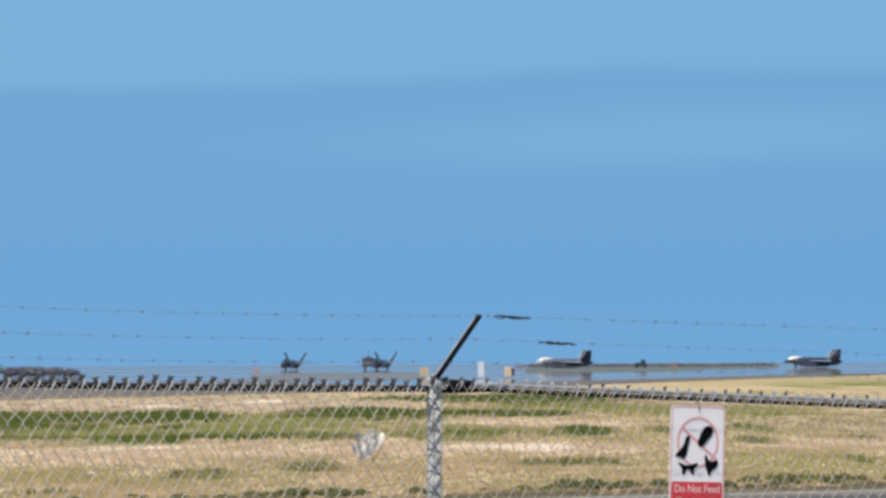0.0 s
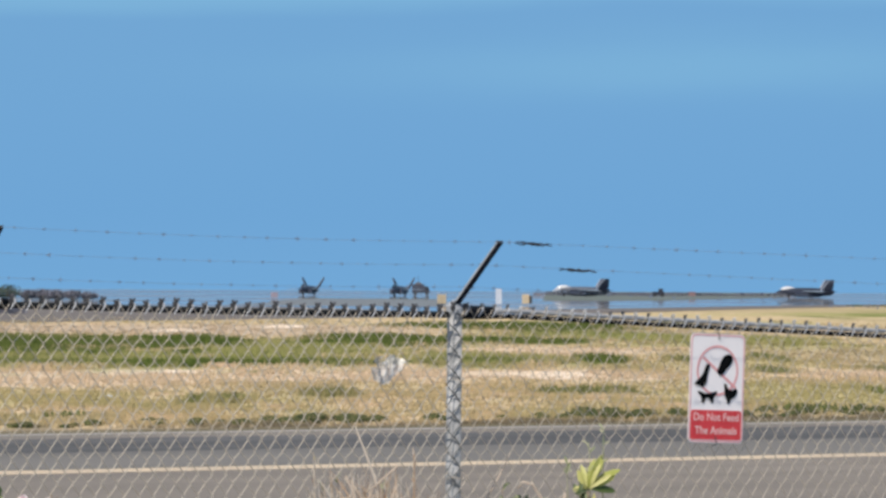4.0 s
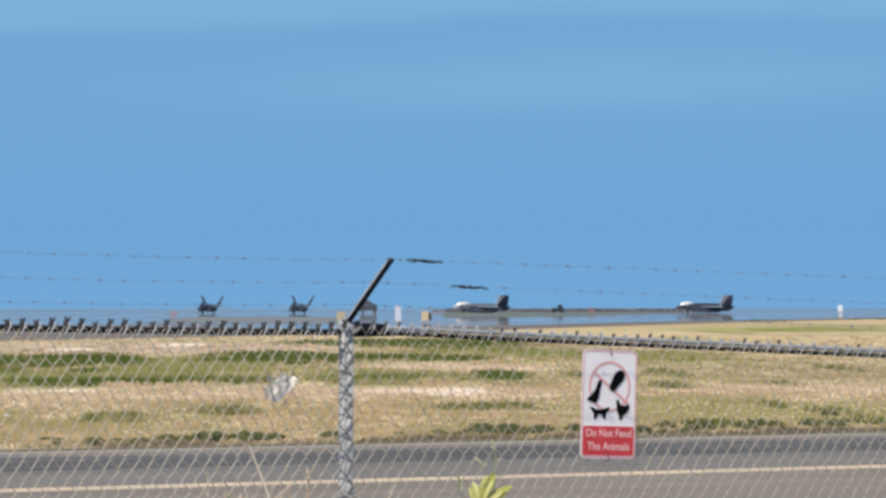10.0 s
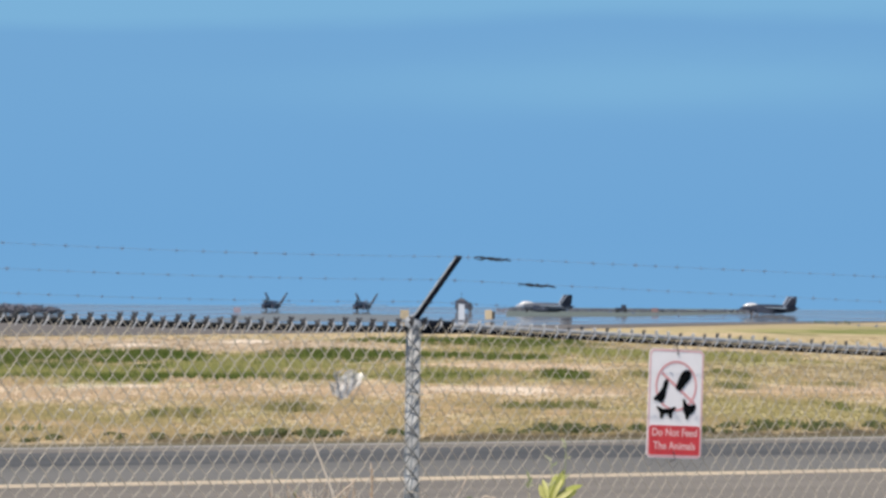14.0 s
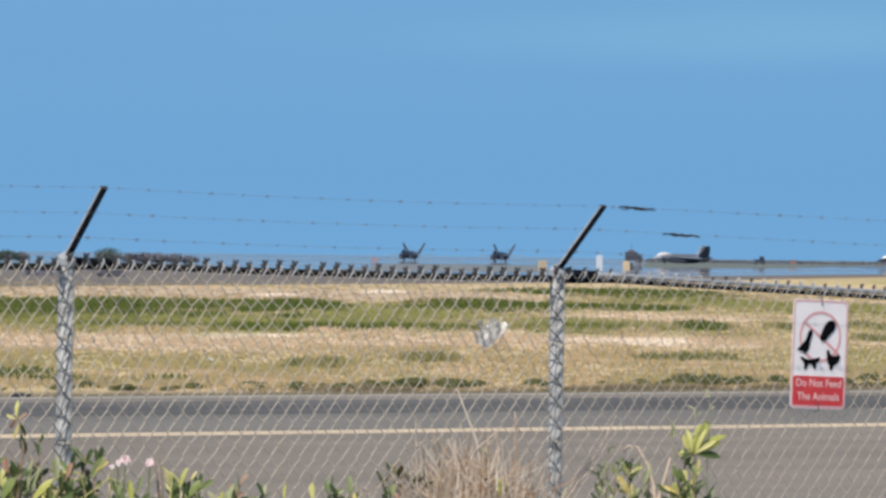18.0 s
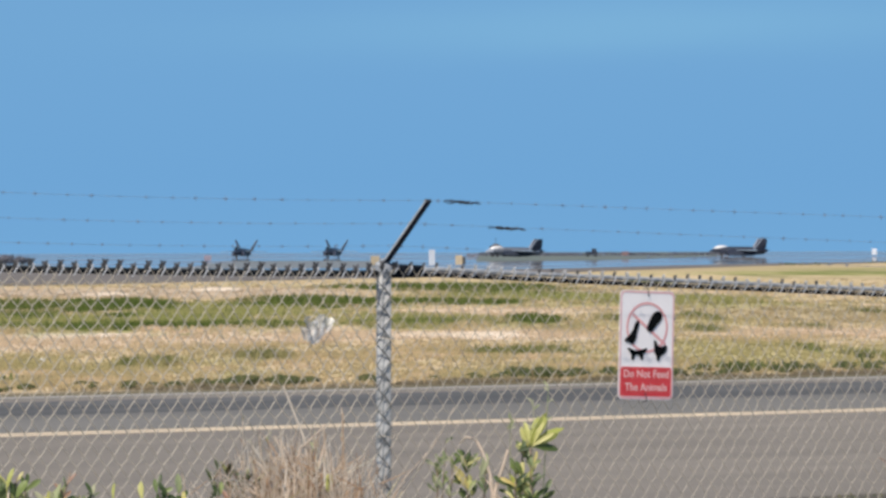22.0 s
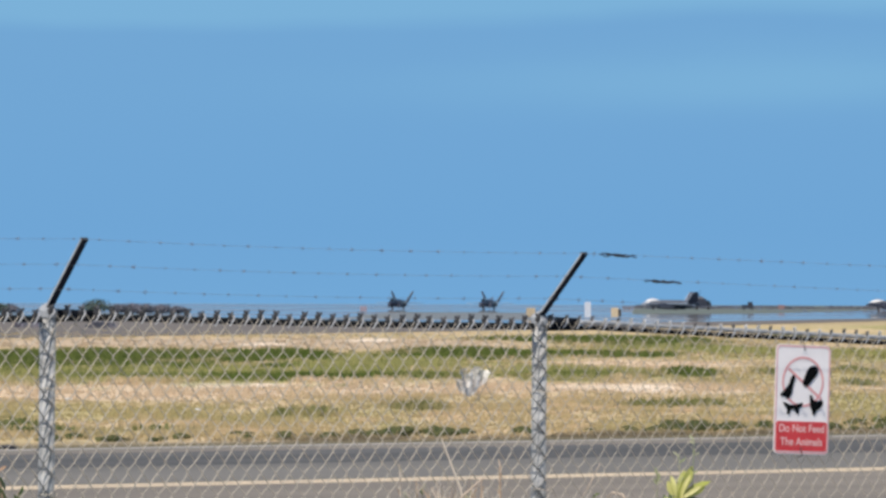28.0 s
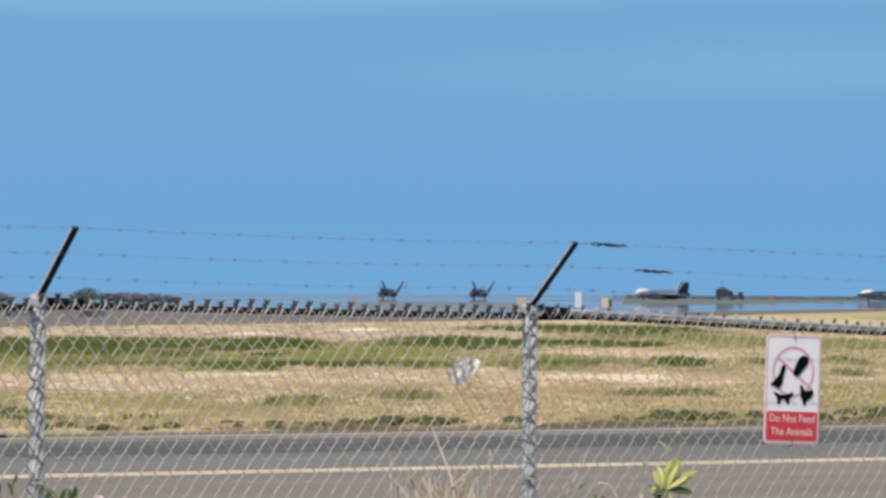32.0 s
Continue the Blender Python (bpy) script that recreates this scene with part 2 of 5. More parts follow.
LIME = [(9.9, 216, 3.6, 20), (43, 400, 8, 32), (-9.2, 137, 7.2, 18), (-1.9, 157, 3.6, 33), (3.6, 138.3, 2.5, 12), (4.4, 196, 0.8, 20), (14.3, 198.3, 4.4, 20), (46, 432, 12, 18), (62, 500, 14, 16), (23, 305, 5, 12)]
MOSS = [(3.9, 187, 1.8, 14), (-2.6, 87.2, 0.2, 2), (-2.0, 87.7, 0.32, 2.4), (12.1, 145, 0.4, 6), (10.2, 122, 0.36, 3.2), (13.2, 125, 0.36, 3.4), (10.2, 97.7, 0.14, 3.4), (10.6, 91.3, 0.22, 3.6), (18.1, 155, 0.25, 6), (49.1, 424, 3.2, 40), (42.9, 410, 1.5, 30), (35.1, 374, 1.3, 26), (-1.7, 130.6, 3.2, 4), (-6.1, 127.5, 3.6, 3.4), (4.2, 134, 1.6, 4), (-0.3, 93, 0.5, 2.4), (4.6, 95.7, 0.9, 2), (9.6, 140, 0.8, 5)]
GREEN = [(-13.2, 172, 7.8, 31), (-6.1, 185, 2.3, 20), (-4.3, 180, 0.9, 13), (-4.8, 150, 0.5, 6), (-3.3, 127.5, 2.2, 3.0), (1.2, 193, 3.1, 23), (5.2, 268.9, 3.6, 17), (10.0, 268, 5.0, 40), (6.7, 187.9, 2.6, 8), (7.1, 141.7, 0.8, 7), (40, 392, 4, 5), (56, 470, 6, 7)]


def hot_apron():
    """Smooth paving, mirror-glossed at a flat angle in streaks, standing in for a mirage."""
    n = Nodes("mirage_apron")
    streak = n.noise(n.coords((0.03, 0.006, 1)), 1.0, 6, 0.7)
    col = n.ramp(streak, [(0.35, (0.2, 0.19, 0.19)), (0.65, (0.34, 0.32, 0.31))])
    n.surface(col, 0.6)
    n.bsdf.inputs["Specular IOR Level"].default_value = 0.1
    gl = n.add("ShaderNodeBsdfGlossy", Color=c4(0.95, 0.93, 0.91), Roughness=0.024)
    part_gloss = n.ramp(streak, [(0.4, (0.4, 0.4, 0.4)), (0.56, (0.9, 0.9, 0.9))])
    mx = n.add("ShaderNodeMixShader", Fac=part_gloss)
    n.tree.links.new(n.bsdf.outputs[0], mx.inputs[1])
    n.tree.links.new(gl.outputs[0], mx.inputs[2])
    n.tree.links.new(mx.outputs[0], n.tree.nodes["Material Output"].inputs[0])
    return n.mat


def sky_haze():
    """The blue distance above the horizon with faint streaks of high cloud; it glows as sky does."""
    n = Nodes("sky_haze")
    tc = n.add("ShaderNodeTexCoord")
    sep = n.add("ShaderNodeSeparateXYZ", Vector=tc.outputs["Object"])
    el = n.math("DIVIDE", sep.outputs[2], 4600.0)
    az = n.math("DIVIDE", sep.outputs[0], 4600.0)
    mp = n.add("ShaderNodeMapping", Vector=tc.outputs["Object"], Scale=(0.0016, 0.0016, 0.007))
    wav = n.noise(mp.outputs[0], 1.0, 4, 0.55)
    wob = n.math("MULTIPLY", n.math("SUBTRACT", wav, 0.5), 0.012)
    e2 = n.math("ADD", el, wob)
    base = n.ramp(n.math("MULTIPLY", el, 4.0), [(0.0, (0.168, 0.39, 0.675)), (0.06, (0.16, 0.378, 0.668)), (0.2, (0.169, 0.384, 0.658)), (1.0, (0.175, 0.385, 0.65))])
    high = n.add("ShaderNodeMapRange", Value=e2)
    high.interpolation_type = "SMOOTHSTEP"
    for k, v in (("From Min", 0.0535), ("From Max", 0.0585), ("To Min", 0.0), ("To Max", 1.0)):
        high.inputs[k].default_value = v
    # one long streak of thin cloud
    da = n.math("DIVIDE", n.math("SUBTRACT", az, 0.07), 0.07)
    de = n.math("DIVIDE", n.math("SUBTRACT", n.math("ADD", e2, n.math("MULTIPLY", az, -0.02)), 0.0425), 0.0055)
    r2 = n.math("ADD", n.math("MULTIPLY", da, da), n.math("MULTIPLY", de, de))
    streak = n.math("POWER", 2.718, n.math("MULTIPLY", r2, -1.0))
    f = n.math("MINIMUM", n.math("ADD", high.outputs[0], n.math("MULTIPLY", streak, 0.9)), 1.0)
    col = n.mix(f, base, c4(0.2, 0.44, 0.69))
    em = n.add("ShaderNodeEmission", Color=col, Strength=1.0)
    n.tree.links.new(em.outputs[0], n.tree.nodes["Material Output"].inputs[0])
    return n.mat


M_TURF, M_BLADES, M_APRON, M_HAZE = grass_ground(), turf_blades(), hot_apron(), sky_haze()
# Far ground, greyed in its base colour to imitate haze.
M_SCRUB = worn("far_scrub_ground", (0.2, 0.23, 0.22), (0.14, 0.17, 0.16), 0.02, 0.95)
M_LEAF = leafy("waxy_leaf", [(0.0, (0.06, 0.1, 0.025)), (0.3, (0.13, 0.19, 0.05)), (0.6, (0.23, 0.29, 0.09)), (0.85, (0.36, 0.4, 0.16)), (1.0, (0.4, 0.35, 0.15))])
M_LEAFYEL = leafy("yellow_green_leaf", [(0.0, (0.36, 0.39, 0.09)), (0.4, (0.52, 0.52, 0.16)), (0.75, (0.64, 0.6, 0.26)), (1.0, (0.62, 0.48, 0.15))])
M_LEAFPALE = leafy("pale_young_leaf", [(0.0, (0.24, 0.29, 0.13)), (0.5, (0.35, 0.39, 0.2)), (1.0, (0.47, 0.46, 0.3))])
M_LEAFRED = leafy("withered_leaf", [(0.0, (0.2, 0.1, 0.07)), (0.5, (0.38, 0.22, 0.14)), (1.0, (0.4, 0.28, 0.17))])
M_LEAFDARK = leafy("dark_green_leaf", [(0.0, (0.025, 0.045, 0.012)), (0.5, (0.06, 0.1, 0.025)), (1.0, (0.14, 0.18, 0.055))])
M_TWIG = worn("pale_bare_twig", (0.66, 0.56, 0.46), (0.45, 0.35, 0.27), 30.0, 0.8)
M_STEM = worn("plant_stem", (0.33, 0.25, 0.18), (0.16, 0.12, 0.08), 30.0, 0.8)
M_DRY = leafy("dry_grass_blade", [(0.0, (0.12, 0.07, 0.045)), (0.15, (0.45, 0.27, 0.15)), (0.35, (0.62, 0.47, 0.34)), (0.65, (0.78, 0.65, 0.52)), (0.94, (0.9, 0.83, 0.73)), (1.0, (0.55, 0.5, 0.22))], 0.7, 0.3)
M_GREENTUFT = leafy("green_turf_blade", [(0.0, (0.06, 0.085, 0.02)), (0.5, (0.11, 0.14, 0.035)), (1.0, (0.22, 0.22, 0.07))], 0.7, 0.2)
M_WEED = leafy("dark_weed_blade", [(0.0, (0.05, 0.07, 0.025)), (0.45, (0.1, 0.125, 0.04)), (0.8, (0.21, 0.21, 0.085)), (1.0, (0.26, 0.2, 0.11))], 0.7, 0.2)
M_PETAL = leafy("pink_petal", [(0.0, (0.88, 0.6, 0.64)), (0.4, (0.92, 0.78, 0.8)), (1.0, (0.94, 0.89, 0.89))], 0.5, 0.3)
M_CROWN = leafy("far_foliage", [(0.0, (0.04, 0.075, 0.05)), (0.6, (0.06, 0.095, 0.075)), (1.0, (0.1, 0.105, 0.1))], 0.7, 0.1)
# Distance haze is mixed into this foliage's purple-grey colour.
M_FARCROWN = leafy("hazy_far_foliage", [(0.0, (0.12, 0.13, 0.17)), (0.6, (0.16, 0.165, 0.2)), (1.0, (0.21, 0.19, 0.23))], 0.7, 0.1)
M_BARK = worn("bark", (0.16, 0.13, 0.1), (0.08, 0.065, 0.05), 4.0, 0.9)


# ---- building helpers ----
def mesh_of(name, bm, material, smooth=False):
    me = bpy.data.meshes.new(name)
    bm.to_mesh(me)
    bm.free()
    if smooth:
        me.polygons.foreach_set("use_smooth", [True] * len(me.polygons))
    me.materials.append(material)
    return me


def raw_mesh(name, verts, faces, material):
    me = bpy.data.meshes.new(name)
    me.from_pydata(verts, [], faces)
    me.materials.append(material)
    return me


def part(name, data, material, parent, label="", m=None, smooth=False):
    """Links a bmesh, or a mesh that is shared, as one object under a thing or part."""
    me = data if isinstance(data, bpy.types.Mesh) else mesh_of(name, data, material, smooth)
    ob = new(name, me)
    if parent:
        ob.parent = parent
    if m is not None:
        ob.matrix_basis = m
    return tagged(ob, label)


def thing(name, label, category, m=None, group="", kind=""):
    ob = new(name)
    ob.empty_display_size = 0.1
    if m is not None:
        ob.matrix_basis = m
    return tagged(ob, label, category, group, kind)


def add_box(bm, size, at=(0, 0, 0), bevel=0.0, turn=None):
    m = Matrix.Translation(at) @ (turn if turn is not None else Matrix()) @ Matrix.Diagonal((*size, 1))
    r = bmesh.ops.create_cube(bm, size=1, matrix=m)
    if bevel:
        edges = list({e for v in r["verts"] for e in v.link_edges})
        bmesh.ops.bevel(bm, geom=edges, offset=bevel, segments=2, affect="EDGES", profile=0.7)
    return bm


def add_tube(bm, points, radius, sides=8, caps=True):
    """A tube through points; radius is one number or one a point."""
    pts = [Vector(p) for p in points]
    rad = radius if isinstance(radius, (list, tuple)) else [radius] * len(pts)
    rings = []
    side = None
    for i, p in enumerate(pts):
        d = (pts[min(i + 1, len(pts) - 1)] - pts[max(i - 1, 0)]).normalized()
        if side is None:
            side = d.orthogonal().normalized()
        side = (side - d * side.dot(d)).normalized()
        up = d.cross(side)
        rings.append([bm.verts.new(p + (side * math.cos(a) + up * math.sin(a)) * rad[i]) for a in [2 * math.pi * k / sides for k in range(sides)]])
    for r0, r1 in zip(rings, rings[1:]):
        for k in range(sides):
            bm.faces.new((r0[k], r0[(k + 1) % sides], r1[(k + 1) % sides], r1[k]))
    if caps:
        bm.faces.new(rings[0][::-1])
        bm.faces.new(rings[-1])
    return bm


def tube(points, radius, sides=8):
    return add_tube(bmesh.new(), points, radius, sides)


def add_poly(bm, pts, thick, axis=Vector((0, 0, 1))):
    """A flat outline with thickness along an axis."""
    a = [bm.verts.new(Vector(p)) for p in pts]
    b = [bm.verts.new(Vector(p) + axis * thick) for p in pts]
    bm.faces.new(a[::-1])
    bm.faces.new(b)
    for i in range(len(a)):
        j = (i + 1) % len(a)
        bm.faces.new((a[i], a[j], b[j], b[i]))
    return bm


def loft(bm, sections):
    """Skin over rings of equal length, closed at both ends."""
    rings = [[bm.verts.new(p) for p in s] for s in sections]
    n = len(rings[0])
    for r0, r1 in zip(rings, rings[1:]):
        for k in range(n):
            bm.faces.new((r0[k], r0[(k + 1) % n], r1[(k + 1) % n], r1[k]))
    bm.faces.new(rings[0][::-1])
    bm.faces.new(rings[-1])
    bmesh.ops.recalc_face_normals(bm, faces=bm.faces)
    return bm


# ---- ground ----
U = Vector((math.cos(radians(36)), math.sin(radians(36)), 0))  # along the taxiway
N = Vector((-U.y, U.x, 0))  # across it, away from the fence
TURN36 = pose(0, 0, 0, 0, 0, 36)


def sheet(name, corners, z, material, label, cat):
    me = raw_mesh(name, [(x, y, z) for x, y in corners], [tuple(range(len(corners)))], material)
    return tagged(new(name, me), label, cat, kind="structure")


def strip(name, n0, n1, z, material, label, cat, u0=-160, u1=220, parent=None):
    """A long strip along the taxiway between two offsets from the eye's line."""
    me = raw_mesh(name, [(u0, n0, 0), (u1, n0, 0), (u1, n1, 0), (u0, n1, 0)], [(0, 1, 2, 3)], material)
    ob = new(name, me)
    if parent:
        ob.parent, ob.matrix_basis = parent, pose(0, 0, z)
        return tagged(ob, label)
    ob.matrix_basis = pose(0, 0, z) @ TURN36
    return tagged(ob, label, cat, kind="structure")


RIM = [(4590 * math.cos(2 * math.pi * k / 96), 4590 * math.sin(2 * math.pi * k / 96)) for k in range(96)]
sheet("ground", RIM, -0.06, M_SCRUB, "flat scrubby airfield land that reaches the horizon", "ground")
FAR_EDGE = [(18, 400), (32, 475), (45, 540), (55, 588), (86, 712), (420, 1900)]  # where the turf ends
sheet("turf", [(-300, -60), (-23, 258), *FAR_EDGE, (700, 1900), (700, -60)], -0.03, M_TURF, "dry straw-coloured turf with green and sandy patches", "grass field")
sheet("runway", [(-900, 255), (-24, 255), (14, 378), (-6, 520), (-900, 590)], -0.02, M_RUNWAY, "worn grey-brown asphalt runway beyond the turf", "runway")
sheet("apron", [(-900, 255), (-24, 255), *FAR_EDGE, (1300, 4350), (-1300, 4350), (-900, 1700)], -0.025, M_APRON, "smooth apron that mirrors the sky in place of a mirage", "apron")
sheet("infield", [(-15, 560), (12, 560), (14, 760), (17, 905), (-9, 905), (-12, 760), (-10, 660)], -0.015, M_INFIELD, "dry infield in front of the parked jets, blue-grey as if hazed", "grass field")
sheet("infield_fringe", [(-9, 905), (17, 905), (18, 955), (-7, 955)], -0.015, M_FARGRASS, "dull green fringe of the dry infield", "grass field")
sheet("bush_bed", [(-82, 752), (-36, 752), (-35, 776), (-84, 776)], -0.015, M_SCRUB, "scrubby bare bed under the row of bushes", "ground")
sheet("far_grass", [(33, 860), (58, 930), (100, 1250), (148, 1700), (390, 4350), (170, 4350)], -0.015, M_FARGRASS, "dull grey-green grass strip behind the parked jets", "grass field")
sheet("paving_edge", [(14, 385), *FAR_EDGE[1:5], (140, 905), (150, 965), (101, 815), (66, 690), (50, 630), (32, 542), (12, 455)], -0.015, M_RUNWAY, "worn grey-brown paving along the turf's far edge", "pavement")
road = strip("taxiway", 29.0, 49.4, 0.0, M_ASPHALT, "grey asphalt taxiway with a yellow edge line", "taxiway")
strip("yellow_line", 43.9, 44.26, 0.004, M_YELLOW, "worn yellow edge line", "", parent=road)
strip("yellow_line", 44.34, 44.7, 0.004, M_YELLOW, "worn yellow edge line", "", parent=road)
strip("edge_band", 44.76, 49.4, 0.004, M_BAND, "darker asphalt band outside the yellow line", "", parent=road)
strip("seal_strip", 54.0, 55.3, 0.0, M_ASPHALT, "lighter strip of asphalt at the shoulder's edge", "pavement")
strip("shoulder", 49.4, 54.0, 0.0, M_SHOULDER, "dark asphalt shoulder of the taxiway", "shoulder")
strip("edge_line", 55.3, 55.9, 0.002, M_PALELINE, "faded pale line where the paving ends", "edge line")
strip("dirt_edge", 55.9, 57.2, -0.004, M_DIRT, "bare brown dirt along the paving", "dirt")
strip("concrete_strip", 4.0, 28.3, 0.0, M_CONCRETE, "pale old concrete apron beside the taxiway", "pavement")
strip("verge", -25.0, 4.0, 0.0, M_TURF, "dry verge under the fence", "verge")
strip("gutter", 28.3, 29.1, 0.001, M_GUTTER, "dark weedy joint between concrete and asphalt", "joint")

# sky and distance: a ring far behind everything
ring_v, ring_f = [], []
LEVELS = [-25, 0, 60, 150, 260, 380, 520, 700, 950, 1300]
for zz in LEVELS:
    for k in range(96):
        a = 2 * math.pi * k / 96
        r = 4600 - max(zz, 0) * 0.25
        ring_v.append((r * math.cos(a), r * math.sin(a), zz))
for j in range(len(LEVELS) - 1):
    for k in range(96):
        k2 = (k + 1) % 96
        ring_f.append((j * 96 + k, j * 96 + k2, (j + 1) * 96 + k2, (j + 1) * 96 + k))
tagged(new("backdrop", raw_mesh("backdrop", ring_v, ring_f, M_HAZE)), "hazy blue sky with faint streaks of cloud", "sky", kind="structure")

# ---- fence ----
E_DIR = Vector((0.788, 0.616, 0))  # along the fence, away to the right
OUT = Vector((0.616, -0.788, 0))  # its outer side, towards the eye
POST_R = Vector((0.427, 20.64, 0))
POSTS = [-4.85, -2.40, 0.0, 3.45, 6.5]
TOPS = [1.885, 1.862, 1.834, 1.698, 1.65]


def fence_at(s, out=0.0, z=0.0):
    p = POST_R + E_DIR * s + OUT * out
    return Vector((p.x, p.y, z))


def rail_z(s):
    """Height of the top rail along the fence: straight from post to post, with a sag where the span is long."""
    for i in range(len(POSTS) - 1):
        if s <= POSTS[i + 1] or i == len(POSTS) - 2:
            u = min(max((s - POSTS[i]) / (POSTS[i + 1] - POSTS[i]), 0), 1)
            return TOPS[i] + (TOPS[i + 1] - TOPS[i]) * u - (0.002 if i == 2 else 0.006) * 4 * u * (1 - u) - (0.002 + 0.014 * u if i < 2 else 0.0)


ARMS = [(0.25, 0.27), (0.246, 0.27), (0.287, 0.264), (0.28, 0.32), (0.28, 0.32)]
PITCH, RISE = 0.0698, 0.088  # width and height of one diamond
# the fence's own space: x along it, -y towards its outer side
FENCE_M = Matrix.Translation(POST_R) @ Matrix(((E_DIR.x, -OUT.x, 0, 0), (E_DIR.y, -OUT.y, 0, 0), (0, 0, 1, 0), (0, 0, 0, 1)))
fence = thing("chain_link_fence", "galvanised chain-link fence with three barbed wires on angled arms", "fence", FENCE_M)


def arm_mesh(out, up, sx):
    """One lip of a pressed-steel channel arm that leans outwards, tapering to its tip."""
    bm = bmesh.new()
    a = Vector((0, 0.0, 0.0))
    b = Vector((0, -out, up))
    d = (b - a).normalized()
    w = d.cross(Vector((1, 0, 0)))
    add_poly(bm, [Vector((sx * 0.0155 - 0.0008, 0, 0)) + p for p in (a + w * 0.003, a + w * 0.012, b + w * 0.009, b + w * 0.003)], 0.0016, Vector((1, 0, 0)))
    bmesh.ops.recalc_face_normals(bm, faces=bm.faces)
    return bm


def arm_web(out, up):
    """The arm's web between its two lips; its dark colour stands in for shade."""
    a, b = Vector((0, 0, 0)), Vector((0, -out, up))
    w = (b - a).normalized().cross(Vector((1, 0, 0)))
    bm = add_poly(bmesh.new(), [Vector((-0.0145, 0, 0)) + p for p in (a + w * 0.005, a + w * 0.012, b + w * 0.009, b + w * 0.004)], 0.029, Vector((1, 0, 0)))
    bmesh.ops.recalc_face_normals(bm, faces=bm.faces)
    return bm


post_bm = tube([(0, 0, -0.3), (0, 0, 0.9), (0, 0, 1.834)], 0.031, 20)
post_me = mesh_of("post", post_bm, M_POST, True)
for i, s in enumerate(POSTS):
    p = part("post", post_me, None, fence, m=pose(s, 0, TOPS[i] - 1.834, 0, 0.4, 0))
    cap = bmesh.new()
    add_tube(cap, [(0, 0, 1.82), (0, 0, 1.85), (0, -0.01, 1.862)], [0.036, 0.036, 0.022], 16)
    part("post_cap", cap, M_GALV, p, "cast post cap that carries the arm")
    arm = part("barb_arm", arm_web(*ARMS[i]), M_WEB, p, "pressed-steel arm, darkened as its underside in shade", m=pose(0, 0.0, 1.84))
    # Left lip coloured as sunlit, right lip as shaded.
    part("arm_lip", arm_mesh(*ARMS[i], -1), M_LIP, arm, "edge of the arm, lightened as if sunlit")
    part("arm_lip", arm_mesh(*ARMS[i], 1), M_WEB, arm)
    for f in (0.97, 0.62, 0.28):
        clip = bmesh.new()
        add_box(clip, (0.03, 0.01, 0.01), (0, -ARMS[i][0] * f, ARMS[i][1] * f + 0.014), 0.002)
        part("wire_clip", clip, M_BARB, arm)
    for zz in (0.35, 0.75, 1.15, 1.55):
        tie = bmesh.new()
        add_tube(tie, [(0.034 * math.cos(a), -0.012 - 0.04 * math.sin(a), zz + 0.004 * math.sin(3 * a)) for a in [k * math.pi / 8 for k in range(-1, 10)]], 0.0022, 5)
        part("tie_wire", tie, M_WIRE, p)
for i in range(len(POSTS) - 1):
    n = 12
    pts = [(POSTS[i] + (POSTS[i + 1] - POSTS[i]) * k / n,) for k in range(n + 1)]
    rail = part("top_rail", tube([(s, 0.0, rail_z(s) + (0.008 if i == 2 else 0.001)) for (s,) in pts], 0.0098 if i == 2 else 0.0085, 12), M_GALV if i == 2 else M_DARKRAIL, fence, "galvanised top rail, bent in the long span" if i == 2 else "dark top rail", smooth=True)
    # Added dark tube: the shade on the rail's underside, given as shape.
    part("rail_underside", tube([(s, -0.004, rail_z(s) - (0.014 if i == 2 else 0.009)) for (s,) in pts], 0.0098 if i == 2 else 0.0075, 10), M_SLEEVESHADE, rail, "dark tube standing in for the rail's shaded underside", smooth=True)
    sl = POSTS[i] + 0.04
    part("rail_sleeve", tube([(sl, 0, rail_z(sl)), (sl + 0.17, 0, rail_z(sl + 0.17))], 0.0225, 14), M_SLEEVESHADE, rail, "black rubber rail sleeve", smooth=True)


def link_wire(radius):
    """One zigzag wire of the netting, from its twisted end above the rail down to the ground; top at z = 0."""
    bm = bmesh.new()
    n = 41
    pts = []
    for j in range(n + 1):
        zz = 0.0 - j * RISE / 2
        x = PITCH / 4 if j % 2 else -PITCH / 4
        # each wire rounds its neighbour at the bends
        pts.append((x * 1.06, 0.0035, zz + 0.003))
        pts.append((x * 1.06, -0.0035, zz - 0.003))
    add_tube(bm, pts, radius, 5)
    return bm


def link_tip():
    """The two wire ends twisted together above the rail."""
    bm = bmesh.new()
    x = -PITCH / 4
    add_tube(bm, [(x, 0, -0.006), (x + 0.006, 0.004, 0.004), (x + 0.002, -0.002, 0.011), (x + 0.012, 0.002, 0.02)], [0.005, 0.006, 0.0055, 0.003], 5)
    add_tube(bm, [(x, 0, -0.006), (x - 0.004, -0.003, 0.003), (x + 0.005, 0.003, 0.011), (x - 0.003, 0.001, 0.018)], [0.005, 0.0055, 0.005, 0.003], 5)
    return bm


def link_lap(thick=0.0038):
    """The thick bright lap of wire that crosses the rail."""
    x = -PITCH / 4
    return add_tube(bmesh.new(), [(x - 0.017, -0.004, -0.042), (x - 0.008, -0.009, -0.027), (x + 0.003, -0.009, -0.012), (x + 0.005, -0.004, 0.0)], [0.0022, thick * 0.9, thick, thick * 0.9], 6)


